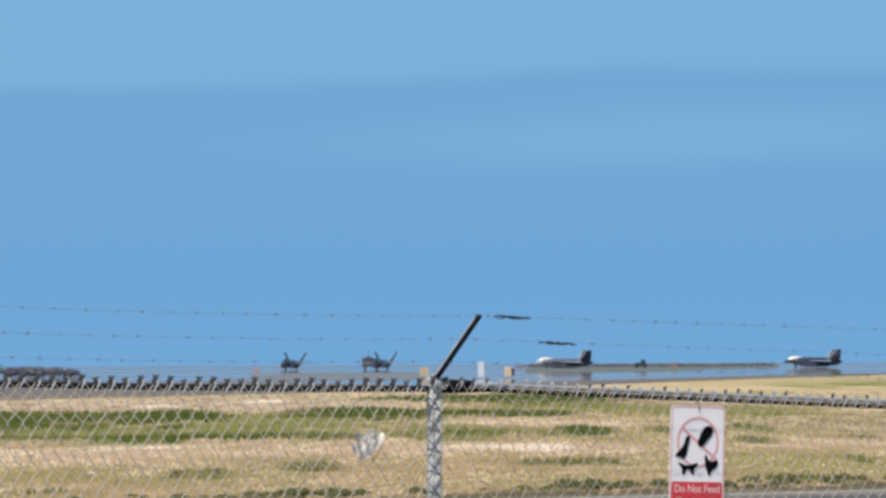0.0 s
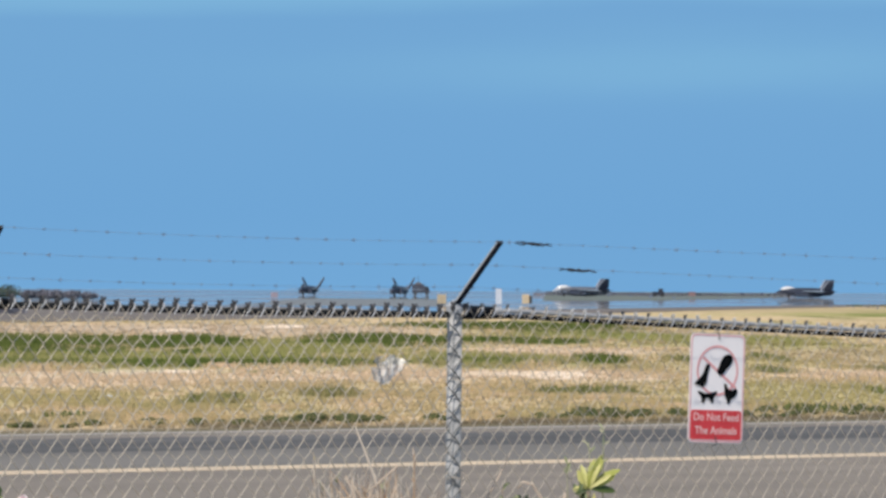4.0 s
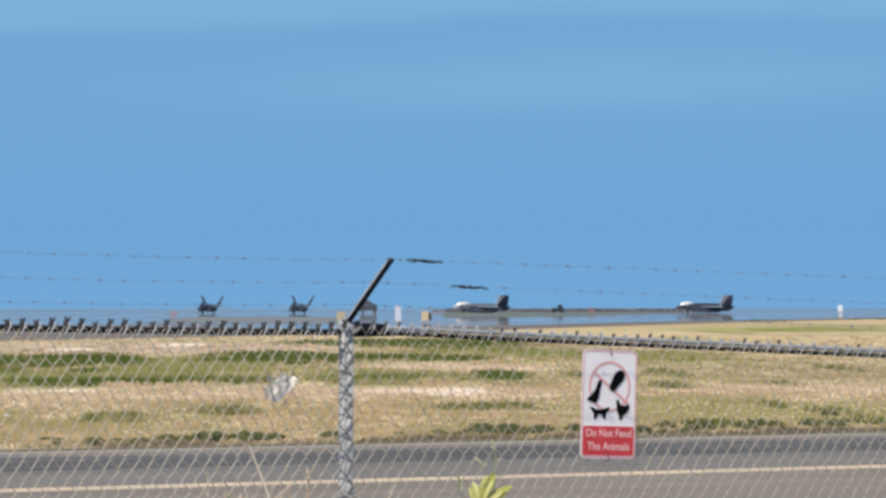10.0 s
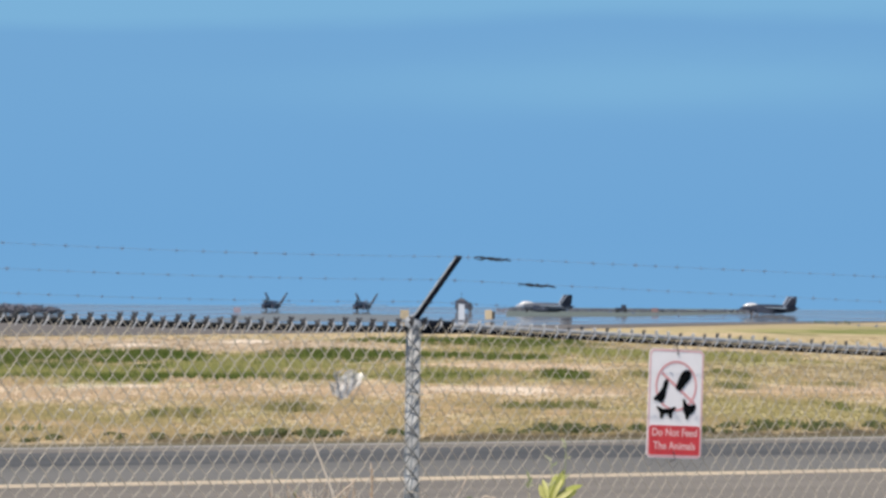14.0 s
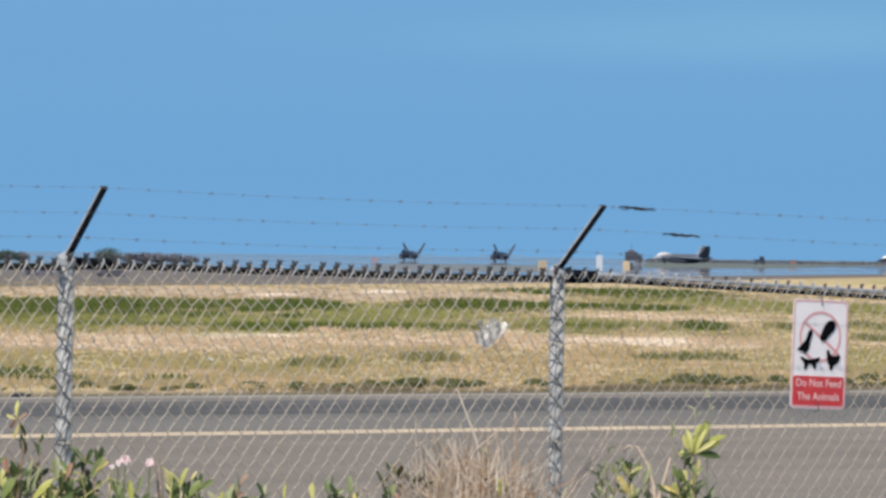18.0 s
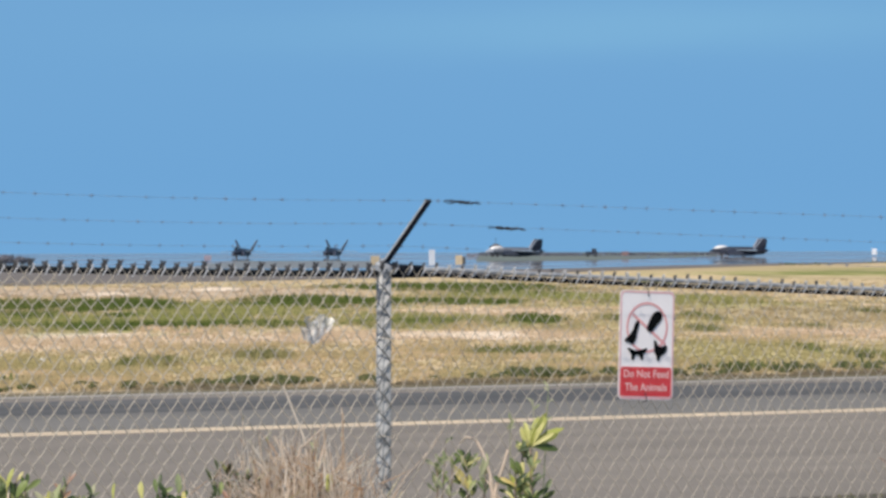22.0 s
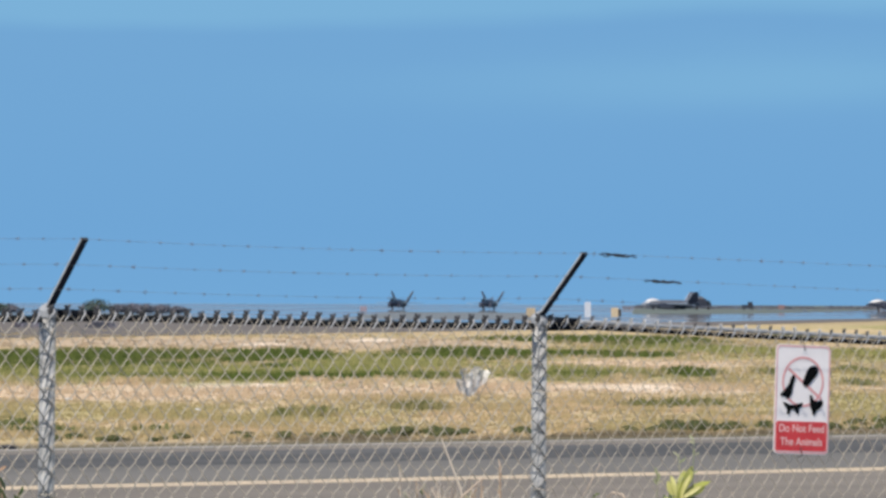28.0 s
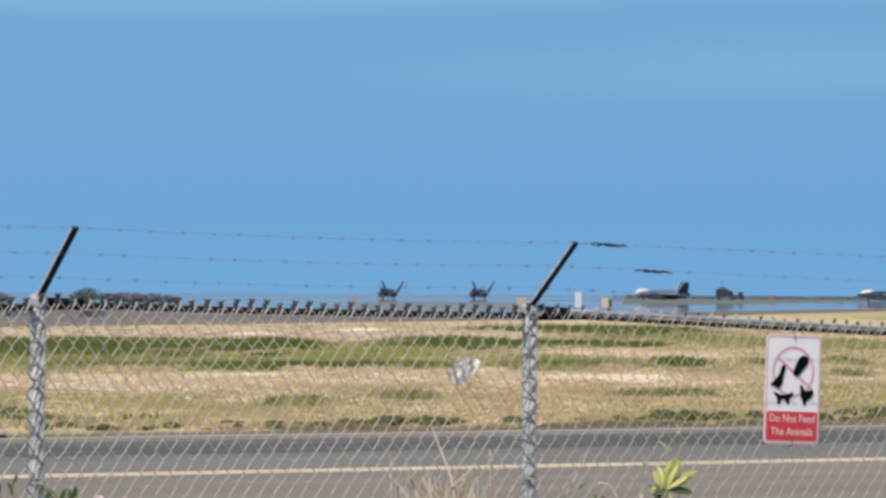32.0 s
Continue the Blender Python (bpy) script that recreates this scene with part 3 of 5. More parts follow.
wire_me = mesh_of("link_wire", link_wire(0.0021), M_WIRE)
shadowed_me = mesh_of("link_wire", link_wire(0.0025), M_WIRESHADOW)  # darkened where it crosses a post, to stand in for the netting's shadow
thin_me = mesh_of("link_wire", link_wire(0.00165), M_WIREDULL)  # a thinner, duller roll beyond the second post
lap_me = mesh_of("wire_lap", link_lap(), M_LIP)
tip_me = mesh_of("twisted_end", link_tip(), M_BARB)
pale_tip_me = mesh_of("twisted_end", link_tip(), M_RAIL)  # paler ends in the long span
pale_lap_me = mesh_of("wire_lap", link_lap(0.0044), M_GALV)
rng = random.Random(3)
s, k = -3.35, 0
while s < 4.0:
    z = rail_z(s) + 0.02 + rng.uniform(-0.003, 0.003)
    flip = 0 if k % 2 == 0 else 180
    mesh = shadowed_me if any(abs(s - p + 0.027) < 0.042 for p in POSTS) else wire_me if s < 0.05 else thin_me
    w = part("link_wire", mesh, None, fence, m=pose(s, -0.034 + rng.uniform(-0.002, 0.002), z, 0, rng.uniform(-0.25, 0.25), flip))
    if k % 2 == 0:
        part("wire_lap", lap_me if s < 0.3 else pale_lap_me, None, w, m=pose(0, 0, 0, 0, rng.uniform(-6, 6), 0))
        part("twisted_end", tip_me if s < 0.3 or rng.random() < 0.25 else pale_tip_me, None, w, m=pose(0, 0, -0.009 if s < 0.1 else 0, rng.uniform(-14, 14), rng.uniform(-10, 16), 0) @ Matrix.Diagonal((1.6, 1.5, rng.uniform(1.1, 1.4), 1) if s < 0.1 else (1, 1, rng.uniform(0.5, 0.75), 1)))
    s += PITCH / 2
    k += 1


def barb_mesh():
    bm = bmesh.new()
    for a in (25, 115, 205, 295):
        d = Vector((0.25, math.cos(radians(a)), math.sin(radians(a)))).normalized()
        add_tube(bm, [(0, 0, 0), d * 0.006, d * 0.012], [0.0012, 0.001, 0.0005], 4)
    add_tube(bm, [(-0.009, 0, 0), (0.009, 0, 0)], 0.0022, 6)
    return bm


barb_me = mesh_of("barb", barb_mesh(), M_BARBTIP)
for f in (0.97, 0.62, 0.28):
    ends = [Vector((POSTS[i], -ARMS[i][0] * f, TOPS[i] + 0.006 + ARMS[i][1] * f + 0.014)) for i in range(len(POSTS))]
    bm = bmesh.new()
    for a, b in zip(ends, ends[1:]):
        L = (b - a).length
        sag = 0.012 if L < 3 else 0.001
        n = int(L / 0.03)
        for ph in (0, math.pi):
            pts = []
            for q in range(n + 1):
                u = q / n
                p = a.lerp(b, u) - Vector((0, 0, sag * 4 * u * (1 - u)))
                ang = ph + u * L / 0.05
                pts.append(p + Vector((0, math.cos(ang), math.sin(ang))) * 0.0006)
            add_tube(bm, pts, 0.0005, 4, False)
    strand = part("barbed_wire", bm, M_STRAND, fence, "two-strand barbed wire")
    for a, b in zip(ends, ends[1:]):
        L = (b - a).length
        sag = 0.012 if L < 3 else 0.001
        x = rng.uniform(0.03, 0.1)
        while x < L:
            u = x / L
            p = a.lerp(b, u) - Vector((0, 0, sag * 4 * u * (1 - u)))
            q = rng.uniform(0.55, 1.15)
            part("barb", barb_me, None, strand, m=Matrix.Translation(p) @ pose(0, 0, 0, rng.uniform(0, 90), rng.uniform(-10, 10), 0) @ Matrix.Diagonal((q, q, q, 1)))
            x += 0.127 + rng.uniform(-0.022, 0.022)


# scraps caught on the barbed wires
def scrap(name, label, s0, length, f, seed):
    r = random.Random(seed)
    bm = bmesh.new()
    i = 2
    for _ in range(3):
        pts = []
        for q in range(9):
            u = q / 8
            ss = s0 + length * u
            v = (ss - POSTS[i]) / (POSTS[i + 1] - POSTS[i])
            y = -ARMS[i][0] * f
            z = TOPS[i] + (TOPS[i + 1] - TOPS[i]) * v + 0.02 + ARMS[i][1] * f - 0.001 * 4 * v * (1 - v)
            pts.append((ss, y + r.uniform(-0.006, 0.006), z + r.uniform(-0.006, 0.007)))
        add_tube(bm, pts, [0.0008 + 0.0032 * math.sin(math.pi * min(max(q / 8, 0.05), 0.95)) * r.uniform(0.5, 1.2) for q in range(9)], 6)
    ob = new(name, mesh_of(name, bm, M_BLACKPLASTIC))
    ob.matrix_basis = FENCE_M
    return tagged(ob, label, "scrap")


scrap("plastic_scrap", "shred of black plastic wound round the upper barbed wire", 0.1, 0.19, 0.97, 5)
scrap("plastic_scrap", "shred of black plastic wound round the middle barbed wire", 0.42, 0.2, 0.62, 8)


# ---- sign on the fence ----
def rounded(w, h, r, n=5, cx=0, cz=0):
    pts = []
    for (sx, sz, a0) in ((1, 1, 0), (-1, 1, 90), (-1, -1, 180), (1, -1, 270)):
        for k in range(n + 1):
            a = radians(a0 + 90 * k / n)
            pts.append((cx + sx * (w / 2 - r) + r * math.cos(a), 0, cz + sz * (h / 2 - r) + r * math.sin(a)))
    return pts


def lettering(text, size, material, parent, m, label):
    cu = bpy.data.curves.new("lettering", "FONT")
    cu.body, cu.size, cu.align_x, cu.align_y, cu.extrude, cu.offset = text, size, "CENTER", "CENTER", 0.0003, 0.0006
    tmp = bpy.data.objects.new("lettering_source", cu)
    me = bpy.data.meshes.new_from_object(tmp)
    bpy.data.objects.remove(tmp)
    me.materials.append(material)
    ob = new("lettering", me)
    ob.parent, ob.matrix_basis = parent, m
    return tagged(ob, label)


SIGN_S = 1.405
sign = thing("warning_sign", "white and red metal sign against feeding animals, wired to the fence", "sign", FENCE_M @ pose(SIGN_S, -0.052, 1.503, 0, 2.0, 0) @ Matrix.Diagonal((1.04, 1, 1.01, 1)))
# its face looks along -y
FY = Vector((0, -1, 0))
plate = part("plate", add_poly(bmesh.new(), rounded(0.3, 0.458, 0.024), 0.002, FY), M_SIGNWHITE, sign, "white enamelled plate")
rim = bmesh.new()
o, q = rounded(0.293, 0.451, 0.022), rounded(0.282, 0.44, 0.018)
vo = [rim.verts.new(Vector(p) + FY * 0.0035) for p in o]
vq = [rim.verts.new(Vector(p) + FY * 0.0035) for p in q]
for k in range(len(o)):
    rim.faces.new((vo[k], vo[(k + 1) % len(o)], vq[(k + 1) % len(o)], vq[k]))
part("border", rim, M_SIGNPINK, plate, "thin faded red border")
part("red_panel", add_poly(bmesh.new(), [Vector(p) + FY * 0.002 for p in rounded(0.277, 0.124, 0.012, cz=-0.154)], 0.0012, FY), M_SIGNRED, sign, "red panel with white words")
lettering("Do Not Feed", 0.046, M_SIGNTEXT, sign, pose(0, -0.0042, -0.122, 90, 0, 0), "white words on red")
lettering("The Animals", 0.046, M_SIGNTEXT, sign, pose(0, -0.0042, -0.178, 90, 0, 0), "white words on red")


def flat(pts, z=0.0026):
    return add_poly(bmesh.new(), [Vector((x, -z, y)) for x, y in pts], 0.0008, FY)


CZ = 0.075
ring = bmesh.new()
for k in range(40):
    a0, a1 = 2 * math.pi * k / 40, 2 * math.pi * (k + 1) / 40
    ri, ro = 0.104, 0.114
    ring.faces.new([ring.verts.new((r * math.cos(a), -0.004, CZ + r * 0.93 * math.sin(a))) for r, a in ((ri, a0), (ro, a0), (ro, a1), (ri, a1))])
part("ring", ring, M_SIGNPINK, sign, "faded red prohibition ring")
slash = [(-0.083, 0.124), (-0.076, 0.133), (0.107, 0.008), (0.1, -0.001)]
part("slash", flat(slash[::-1], 0.003), M_SIGNPINK, sign, "faded red slash")


def blob(points, n=5):
    """A closed outline rounded by repeated corner cutting."""
    pts = [Vector((x, y)) for x, y in points]
    for _ in range(2):
        pts = [p for a, b in zip(pts, pts[1:] + pts[:1]) for p in (a * 0.75 + b * 0.25, a * 0.25 + b * 0.75)]
    return [(p.x, p.y) for p in pts]


feeder = [(-0.005, 0.066), (0.002, 0.084), (0.017, 0.116), (0.035, 0.140), (0.063, 0.146), (0.083, 0.132), (0.077, 0.106), (0.050, 0.082), (0.029, 0.058), (0.012, 0.054)]
bird = [(-0.126, 0.016), (-0.112, 0.03), (-0.092, 0.046), (-0.076, 0.064), (-0.069, 0.09), (-0.056, 0.104), (-0.042, 0.098), (-0.048, 0.074), (-0.056, 0.052), (-0.059, 0.024), (-0.078, 0.0), (-0.096, 0.01), (-0.112, 0.012)]
cat = [(-0.114, -0.009), (-0.084, -0.017), (-0.064, -0.025), (-0.018, -0.017), (0.002, -0.009), (-0.002, -0.028), (-0.020, -0.039), (-0.018, -0.062), (-0.033, -0.062), (-0.039, -0.042), (-0.063, -0.042), (-0.069, -0.063), (-0.085, -0.065), (-0.083, -0.038)]
hen = [(0.037, 0.024), (0.053, 0.017), (0.060, -0.002), (0.083, -0.006), (0.106, 0.004), (0.114, -0.012), (0.100, -0.034), (0.075, -0.046), (0.071, -0.063), (0.056, -0.065), (0.055, -0.046), (0.041, -0.030), (0.040, -0.004)]
for nm, shape in (("feeder_shape", feeder), ("bird_shape", bird), ("cat_shape", cat), ("hen_shape", hen)):
    bm = flat(blob(shape), 0.005)
    bmesh.ops.recalc_face_normals(bm, faces=bm.faces)
    part(nm, bm, M_SIGNBLACK, sign, "black silhouette")
for zz in (0.222, -0.222):
    part("sign_tie", tube([(0.0, 0.02, zz - 0.02), (0.004, -0.008, zz - 0.012), (0.0, -0.009, zz), (-0.004, -0.004, zz + 0.02), (0.002, 0.02, zz + 0.026)], 0.0022, 5), M_BARB, sign, "rusty tie wire")

# ---- torn bag on the fence ----
M_BAG = Nodes("torn_clear_plastic")
M_BAG.surface(M_BAG.ramp(M_BAG.noise(M_BAG.coords(), 30.0), [(0.4, (0.36, 0.37, 0.39)), (0.62, (0.86, 0.85, 0.84))]), 0.3)
M_BAG.bsdf.inputs["Alpha"].default_value = 0.66
M_BAG = M_BAG.mat


def torn_bag():
    r = random.Random(12)
    bm = bmesh.new()
    nu, nv = 15, 13
    grid = {}
    for i in range(nu):
        for j in range(nv):
            u, v = i / (nu - 1) - 0.5, j / (nv - 1) - 0.5
            x = 0.16 * u * (1.0 + 1.1 * v) + 0.045 * v
            z = 0.125 * v + 0.02 * abs(u) - 0.012 + 0.014 * math.sin(9 * u + 2)
            y = 0.012 + 0.022 * math.sin(26 * u + 6 * v) + r.uniform(-0.008, 0.008)
            if (u * 1.6) ** 2 + (v * 1.4) ** 2 < 0.72 + r.uniform(-0.16, 0.1) and not (v > 0.3 and abs(u + 0.12) < 0.05):
                grid[i, j] = bm.verts.new((x, y, z))
    for i in range(nu - 1):
        for j in range(nv - 1):
            q = [grid.get(k) for k in ((i, j), (i + 1, j), (i + 1, j + 1), (i, j + 1))]
            if all(q):
                bm.faces.new(q)
    return bm


bag = new("torn_bag", mesh_of("torn_bag", torn_bag(), M_BAG, True))
bag.matrix_basis = FENCE_M @ pose(-0.375, -0.05, 1.6, 0, 0, 0) @ Matrix.Diagonal((0.9, 0.9, 0.88, 1))
tagged(bag, "torn crumpled white plastic bag snagged on the netting", "bag")

# ---- jets on the apron ----
M_JET = worn("grey_jet_paint", (0.036, 0.044, 0.068), (0.024, 0.03, 0.046), 0.8, 0.7, 0.0, 0.05)
M_JET.node_tree.nodes["Principled BSDF"].inputs["Specular IOR Level"].default_value = 0.2
# Lighter copy of the jet grey, washed out to imitate haze.
M_JETPALE = worn("hazed_grey_jet_paint", (0.1, 0.115, 0.15), (0.07, 0.08, 0.105), 0.8, 0.7, 0.0, 0.05)
# Pale grey standing in for sunlit paint, blued a little for haze.
M_FIN = worn("sunlit_hazed_fin_paint", (0.33, 0.36, 0.42), (0.25, 0.28, 0.34), 0.8, 0.5, 0.0, 0.05)
# Dark jet paint with the blue of haze mixed in.
M_JETDARK = worn("dark_hazed_jet_paint", (0.03, 0.04, 0.07), (0.02, 0.027, 0.05), 1.0, 0.5, 0.0, 0.05)
# Wing colour moved towards the sky's, so wings fade as in haze.
M_WING = worn("hazed_wing_paint", (0.24, 0.3, 0.37), (0.17, 0.22, 0.28), 1.0, 0.5, 0.0, 0.05)
M_NOSE = worn("pale_radome", (0.62, 0.62, 0.63), (0.5, 0.5, 0.52), 1.0, 0.4, 0.0, 0.05)
# Canopy in a whitish base colour that imitates sun glare.
M_CANOPY = Nodes("canopy_glare_paint").surface((0.62, 0.62, 0.62), 0.2, 0.1)
M_TYRE = plain("tyre_rubber", (0.03, 0.03, 0.03), 0.8)
# White dulled to blue-grey, imitating haze over the far board.
M_WHITE = worn("hazed_white_board", (0.44, 0.47, 0.53), (0.36, 0.4, 0.46), 2.0, 0.5)
M_SCRAP = worn("white_scrap", (0.7, 0.7, 0.7), (0.5, 0.5, 0.5), 9.0, 0.5)
# Yellow with its saturation cut to imitate haze.
M_ORANGE = worn("hazed_yellow_board", (0.47, 0.37, 0.24), (0.36, 0.3, 0.21), 2.0, 0.5)
M_MARKER = worn("faded_red_brown_paint", (0.23, 0.2, 0.25), (0.18, 0.16, 0.2), 2.0, 0.6)
M_REDMARK = worn("faded_red_paint", (0.26, 0.155, 0.15), (0.2, 0.13, 0.13), 2.0, 0.6)
M_PALEBOARD = worn("pale_board_paint", (0.55, 0.58, 0.63), (0.46, 0.49, 0.54), 2.0, 0.5)
M_TRUCK = worn("dark_truck_paint", (0.03, 0.035, 0.055), (0.018, 0.022, 0.036), 1.0, 0.5, 0.0)
M_GLASS = Nodes("dark_window_glass").surface((0.02, 0.025, 0.03), 0.05)


def jet_section(y, w, h, zc, flat=0.5):
    """One ring of the fuselage: chined sides, flat belly. The nose points along -y."""
    pts = []
    for a in range(0, 360, 30):
        c, s = math.cos(radians(a)), math.sin(radians(a))
        pts.append((w / 2 * math.copysign(abs(c) ** 0.75, c), y, zc + h / 2 * (s if s > 0 else s * flat * 1.6)))
    return pts


def build_jet(m, label, nose_paint, canopy_paint, body=M_JET, fin_edge=M_FIN, mirage_fill=False):
    jet = thing("fighter_jet", label, "jet", m, "jets on the apron")
    zc = 1.5
    part("fuselage", loft(bmesh.new(), [jet_section(*q) for q in ((-5.6, 1.35, 1.7, zc + 0.22), (-4.6, 1.5, 1.9, zc + 0.2), (-2.5, 2.6, 2.3, zc + 0.1), (0, 3.4, 2.4, zc + 0.05), (3, 3.6, 2.5, zc - 0.05), (6, 3.2, 2.3, zc - 0.15), (7.6, 2.6, 1.9, zc - 0.1))]), body, jet)
    part("nose", loft(bmesh.new(), [jet_section(*q) for q in ((-8.1, 0.1, 0.1, zc - 0.05), (-7.8, 0.55, 0.5, zc), (-7.0, 1.0, 1.0, zc + 0.1), (-6.0, 1.3, 1.5, zc + 0.2), (-5.6, 1.35, 1.7, zc + 0.22))]), nose_paint, jet, "nose with radome", smooth=True)
    cp = bmesh.new()
    secs = []
    for y, w, h in ((-7.0, 0.3, 0.12), (-6.3, 0.95, 0.62), (-5.4, 1.15, 0.95), (-4.3, 1.1, 0.9), (-3.0, 0.7, 0.4), (-2.2, 0.3, 0.1)):
        secs.append([(w / 2 * math.cos(radians(a)), y, zc + 0.72 + (y + 7.0) * 0.06 + h * 0.85 * max(math.sin(radians(a)), -0.25)) for a in range(0, 360, 30)])
    part("canopy", loft(cp, secs), canopy_paint, jet, "bubble canopy", smooth=True)
    for sx in (-1, 1):
        wing = bmesh.new()
        pts = [(sx * 1.5, -1.2, zc + 0.25), (sx * 6.6, 2.9, zc + 0.05), (sx * 6.6, 4.2, zc + 0.05), (sx * 1.5, 5.0, zc + 0.25)]
        add_poly(wing, pts, 0.16)
        part("wing", wing, M_WING, jet)
        tail = bmesh.new()
        add_poly(tail, [(sx * 1.4, 5.4, zc + 0.15), (sx * 4.2, 7.4, zc + 0.1), (sx * 4.2, 8.5, zc + 0.1), (sx * 1.2, 8.2, zc + 0.15)], 0.12)
        part("tailplane", tail, M_JETDARK, jet)
        fin = bmesh.new()
        base, tip = Vector((sx * 1.5, 0, zc + 0.5)), Vector((sx * 3.05, 0, zc + 3.5))
        quad = [base + Vector((0, 4.6, 0)), base + Vector((0, 7.4, 0)), tip + Vector((0, 7.7, 0)), tip + Vector((0, 6.5, 0))]
        add_poly(fin, quad, 0.16, Vector((sx, 0, -0.4)).normalized())
        bmesh.ops.recalc_face_normals(fin, faces=fin.faces)
        f = part("fin", fin, M_JETDARK, jet, "canted tail fin")
        # Edge strip; in M_FIN it stands in for the sunlit far fin.
        edge = bmesh.new()
        add_poly(edge, [quad[0] + Vector((0, -0.45, 0)), quad[0] + Vector((0, 0.05, 0)), quad[3] + Vector((0, 0.05, 0)), quad[3] + Vector((0, -0.25, 0))], 0.2, Vector((sx, 0, -0.4)).normalized())
        bmesh.ops.recalc_face_normals(edge, faces=edge.faces)
        part("leading_edge", edge, fin_edge, f, "leading edge of the fin, coloured as sunlit on two jets")
        rud = bmesh.new()
        add_poly(rud, [base.lerp(tip, 0.1) + Vector((0, 7.33, 0)), base.lerp(tip, 0.1) + Vector((0, 7.75, 0)), base.lerp(tip, 0.85) + Vector((0, 7.85, 0)), base.lerp(tip, 0.85) + Vector((0, 7.57, 0))], 0.12, Vector((sx, 0, -0.4)).normalized())
        bmesh.ops.recalc_face_normals(rud, faces=rud.faces)
        part("rudder", rud, M_JETDARK, f)
        part("intake", add_box(bmesh.new(), (0.9, 3.2, 1.5), (sx * 1.35, -1.6, zc - 0.35), 0.12), M_JETDARK, jet, "boxy air intake")
        part("nozzle", tube([(sx * 0.7, 7.3, zc + 0.1), (sx * 0.7, 8.3, zc + 0.1)], [0.6, 0.45], 14), M_JETDARK, jet, "dark exhaust nozzle")
    for x, y in ((0, -4.6), (-1.6, 1.6), (1.6, 1.6)):
        leg = part("landing_gear", tube([(x * 0.8, y, zc - 0.6), (x, y, 0.35)], 0.1, 8), M_NOSE, jet, "white landing gear leg")
        part("wheel", tube([(x - 0.14, y, 0.36), (x + 0.14, y, 0.36)], 0.36, 16), M_TYRE, leg)
        door = bmesh.new()
        add_box(door, (0.05, 1.0, 0.7), (x * 1.15 + 0.25, y, 1.05), 0.01)
        part("gear_door", door, M_JET, leg)
    # long tank-shaped bodies added under belly and wings, standing in for the mirage
    for x in (-2.6, 0.0, 2.6) if mirage_fill else ():
        tank = part("mirage_filler", tube([(x, -3.4, 0.64), (x, -2.6, 0.62), (x, -0.8, 0.6), (x, 3.6, 0.6), (x, 5.4, 0.64)], [0.05, 0.34, 0.5, 0.48, 0.08], 12), M_JET, jet, "dark body added in place of the mirage under the jet", smooth=True)
        part("filler_strut", add_box(bmesh.new(), (0.16, 2.2, 0.6), (x, 0.2, 1.25), 0.02), M_JET, tank)
    return jet


JETS = [
    build_jet(pose(-11.5, 1420, 0, 0, 0, -13), "grey twin-tailed fighter jet parked nose-on on the apron", M_JETDARK, M_GLASS, M_JETDARK, M_JETDARK),
    build_jet(pose(14.0, 1420, 0, 0, 0, -13), "grey twin-tailed fighter jet parked nose-on beside another", M_JETDARK, M_GLASS, M_JETDARK, M_JETDARK),
    build_jet(pose(65.0, 1420, 0, 0, 0, -83), "grey twin-tailed fighter jet standing side-on, pale canopy", M_FIN, M_CANOPY, M_JETPALE, mirage_fill=True),
    build_jet(pose(128.1, 1420, 0, 0, 0, -84), "grey twin-tailed fighter jet that rolls in and stops", M_JET, M_CANOPY, mirage_fill=True),
]


def build_truck():
    """A dark box-bodied service truck with a tall aerial; it drives along +x."""
    t = thing("service_truck", "dark grey airfield service truck with a tall aerial", "truck", pose(11.4, 1452, 0))
    part("box_body", add_box(bmesh.new(), (3.6, 2.3, 2.5), (-0.6, 0, 1.95), 0.25), M_TRUCK, t)
    cab = bmesh.new()
    loft(cab, [[(x, -1.05, z) for x, z in ((1.2, 0.7), (2.7, 0.7), (2.7, 1.5), (2.2, 2.6), (1.2, 2.7))], [(x, 1.05, z) for x, z in ((1.2, 0.7), (2.7, 0.7), (2.7, 1.5), (2.2, 2.6), (1.2, 2.7))]])
    c = part("cab", cab, M_TRUCK, t)
    for sy in (-1.06, 1.06):
        w = bmesh.new()
        add_poly(w, [(1.5, sy, 1.6), (2.45, sy, 1.6), (2.15, sy, 2.35), (1.5, sy, 2.4)], 0.01, Vector((0, math.copysign(1, sy), 0)))
        bmesh.ops.recalc_face_normals(w, faces=w.faces)
        part("side_window", w, M_GLASS, c)
    roof = bmesh.new()
    loft(roof, [[(x, y, z) for x, y in ((-1.9, -0.9), (0.7, -0.9), (0.7, 0.9), (-1.9, 0.9))] if k == 0 else [(x * 0.5 - 0.3, y * 0.5, z) for x, y in ((-1.6, -0.9), (0.7, -0.9), (0.7, 0.9), (-1.6, 0.9))] for k, z in ((0, 3.15), (1, 3.8))])
    part("roof_unit", roof, M_TRUCK, t, "hump-shaped unit on the roof")
    part("aerial", tube([(-0.6, 0, 3.7), (-0.6, 0, 5.6)], 0.06, 6), M_JETDARK, t)
    for x in (-1.5, 1.9):
        for y in (-0.95, 0.95):
            part("wheel", tube([(x, y - 0.14, 0.45), (x, y + 0.14, 0.45)], 0.45, 16), M_TYRE, t)
    return t


truck = build_truck()

# low tow tractor and boards
tug = thing("tow_tractor", "low dark tow tractor parked by the apron's edge", "tractor", pose(88.5, 1445, 0))
part("body", add_box(bmesh.new(), (3.4, 1.9, 1.0), (0, 0, 0.95), 0.15), M_TRUCK, tug)
part("cab", add_box(bmesh.new(), (1.3, 1.6, 0.9), (0.7, 0, 1.85), 0.15), M_TRUCK, tug)
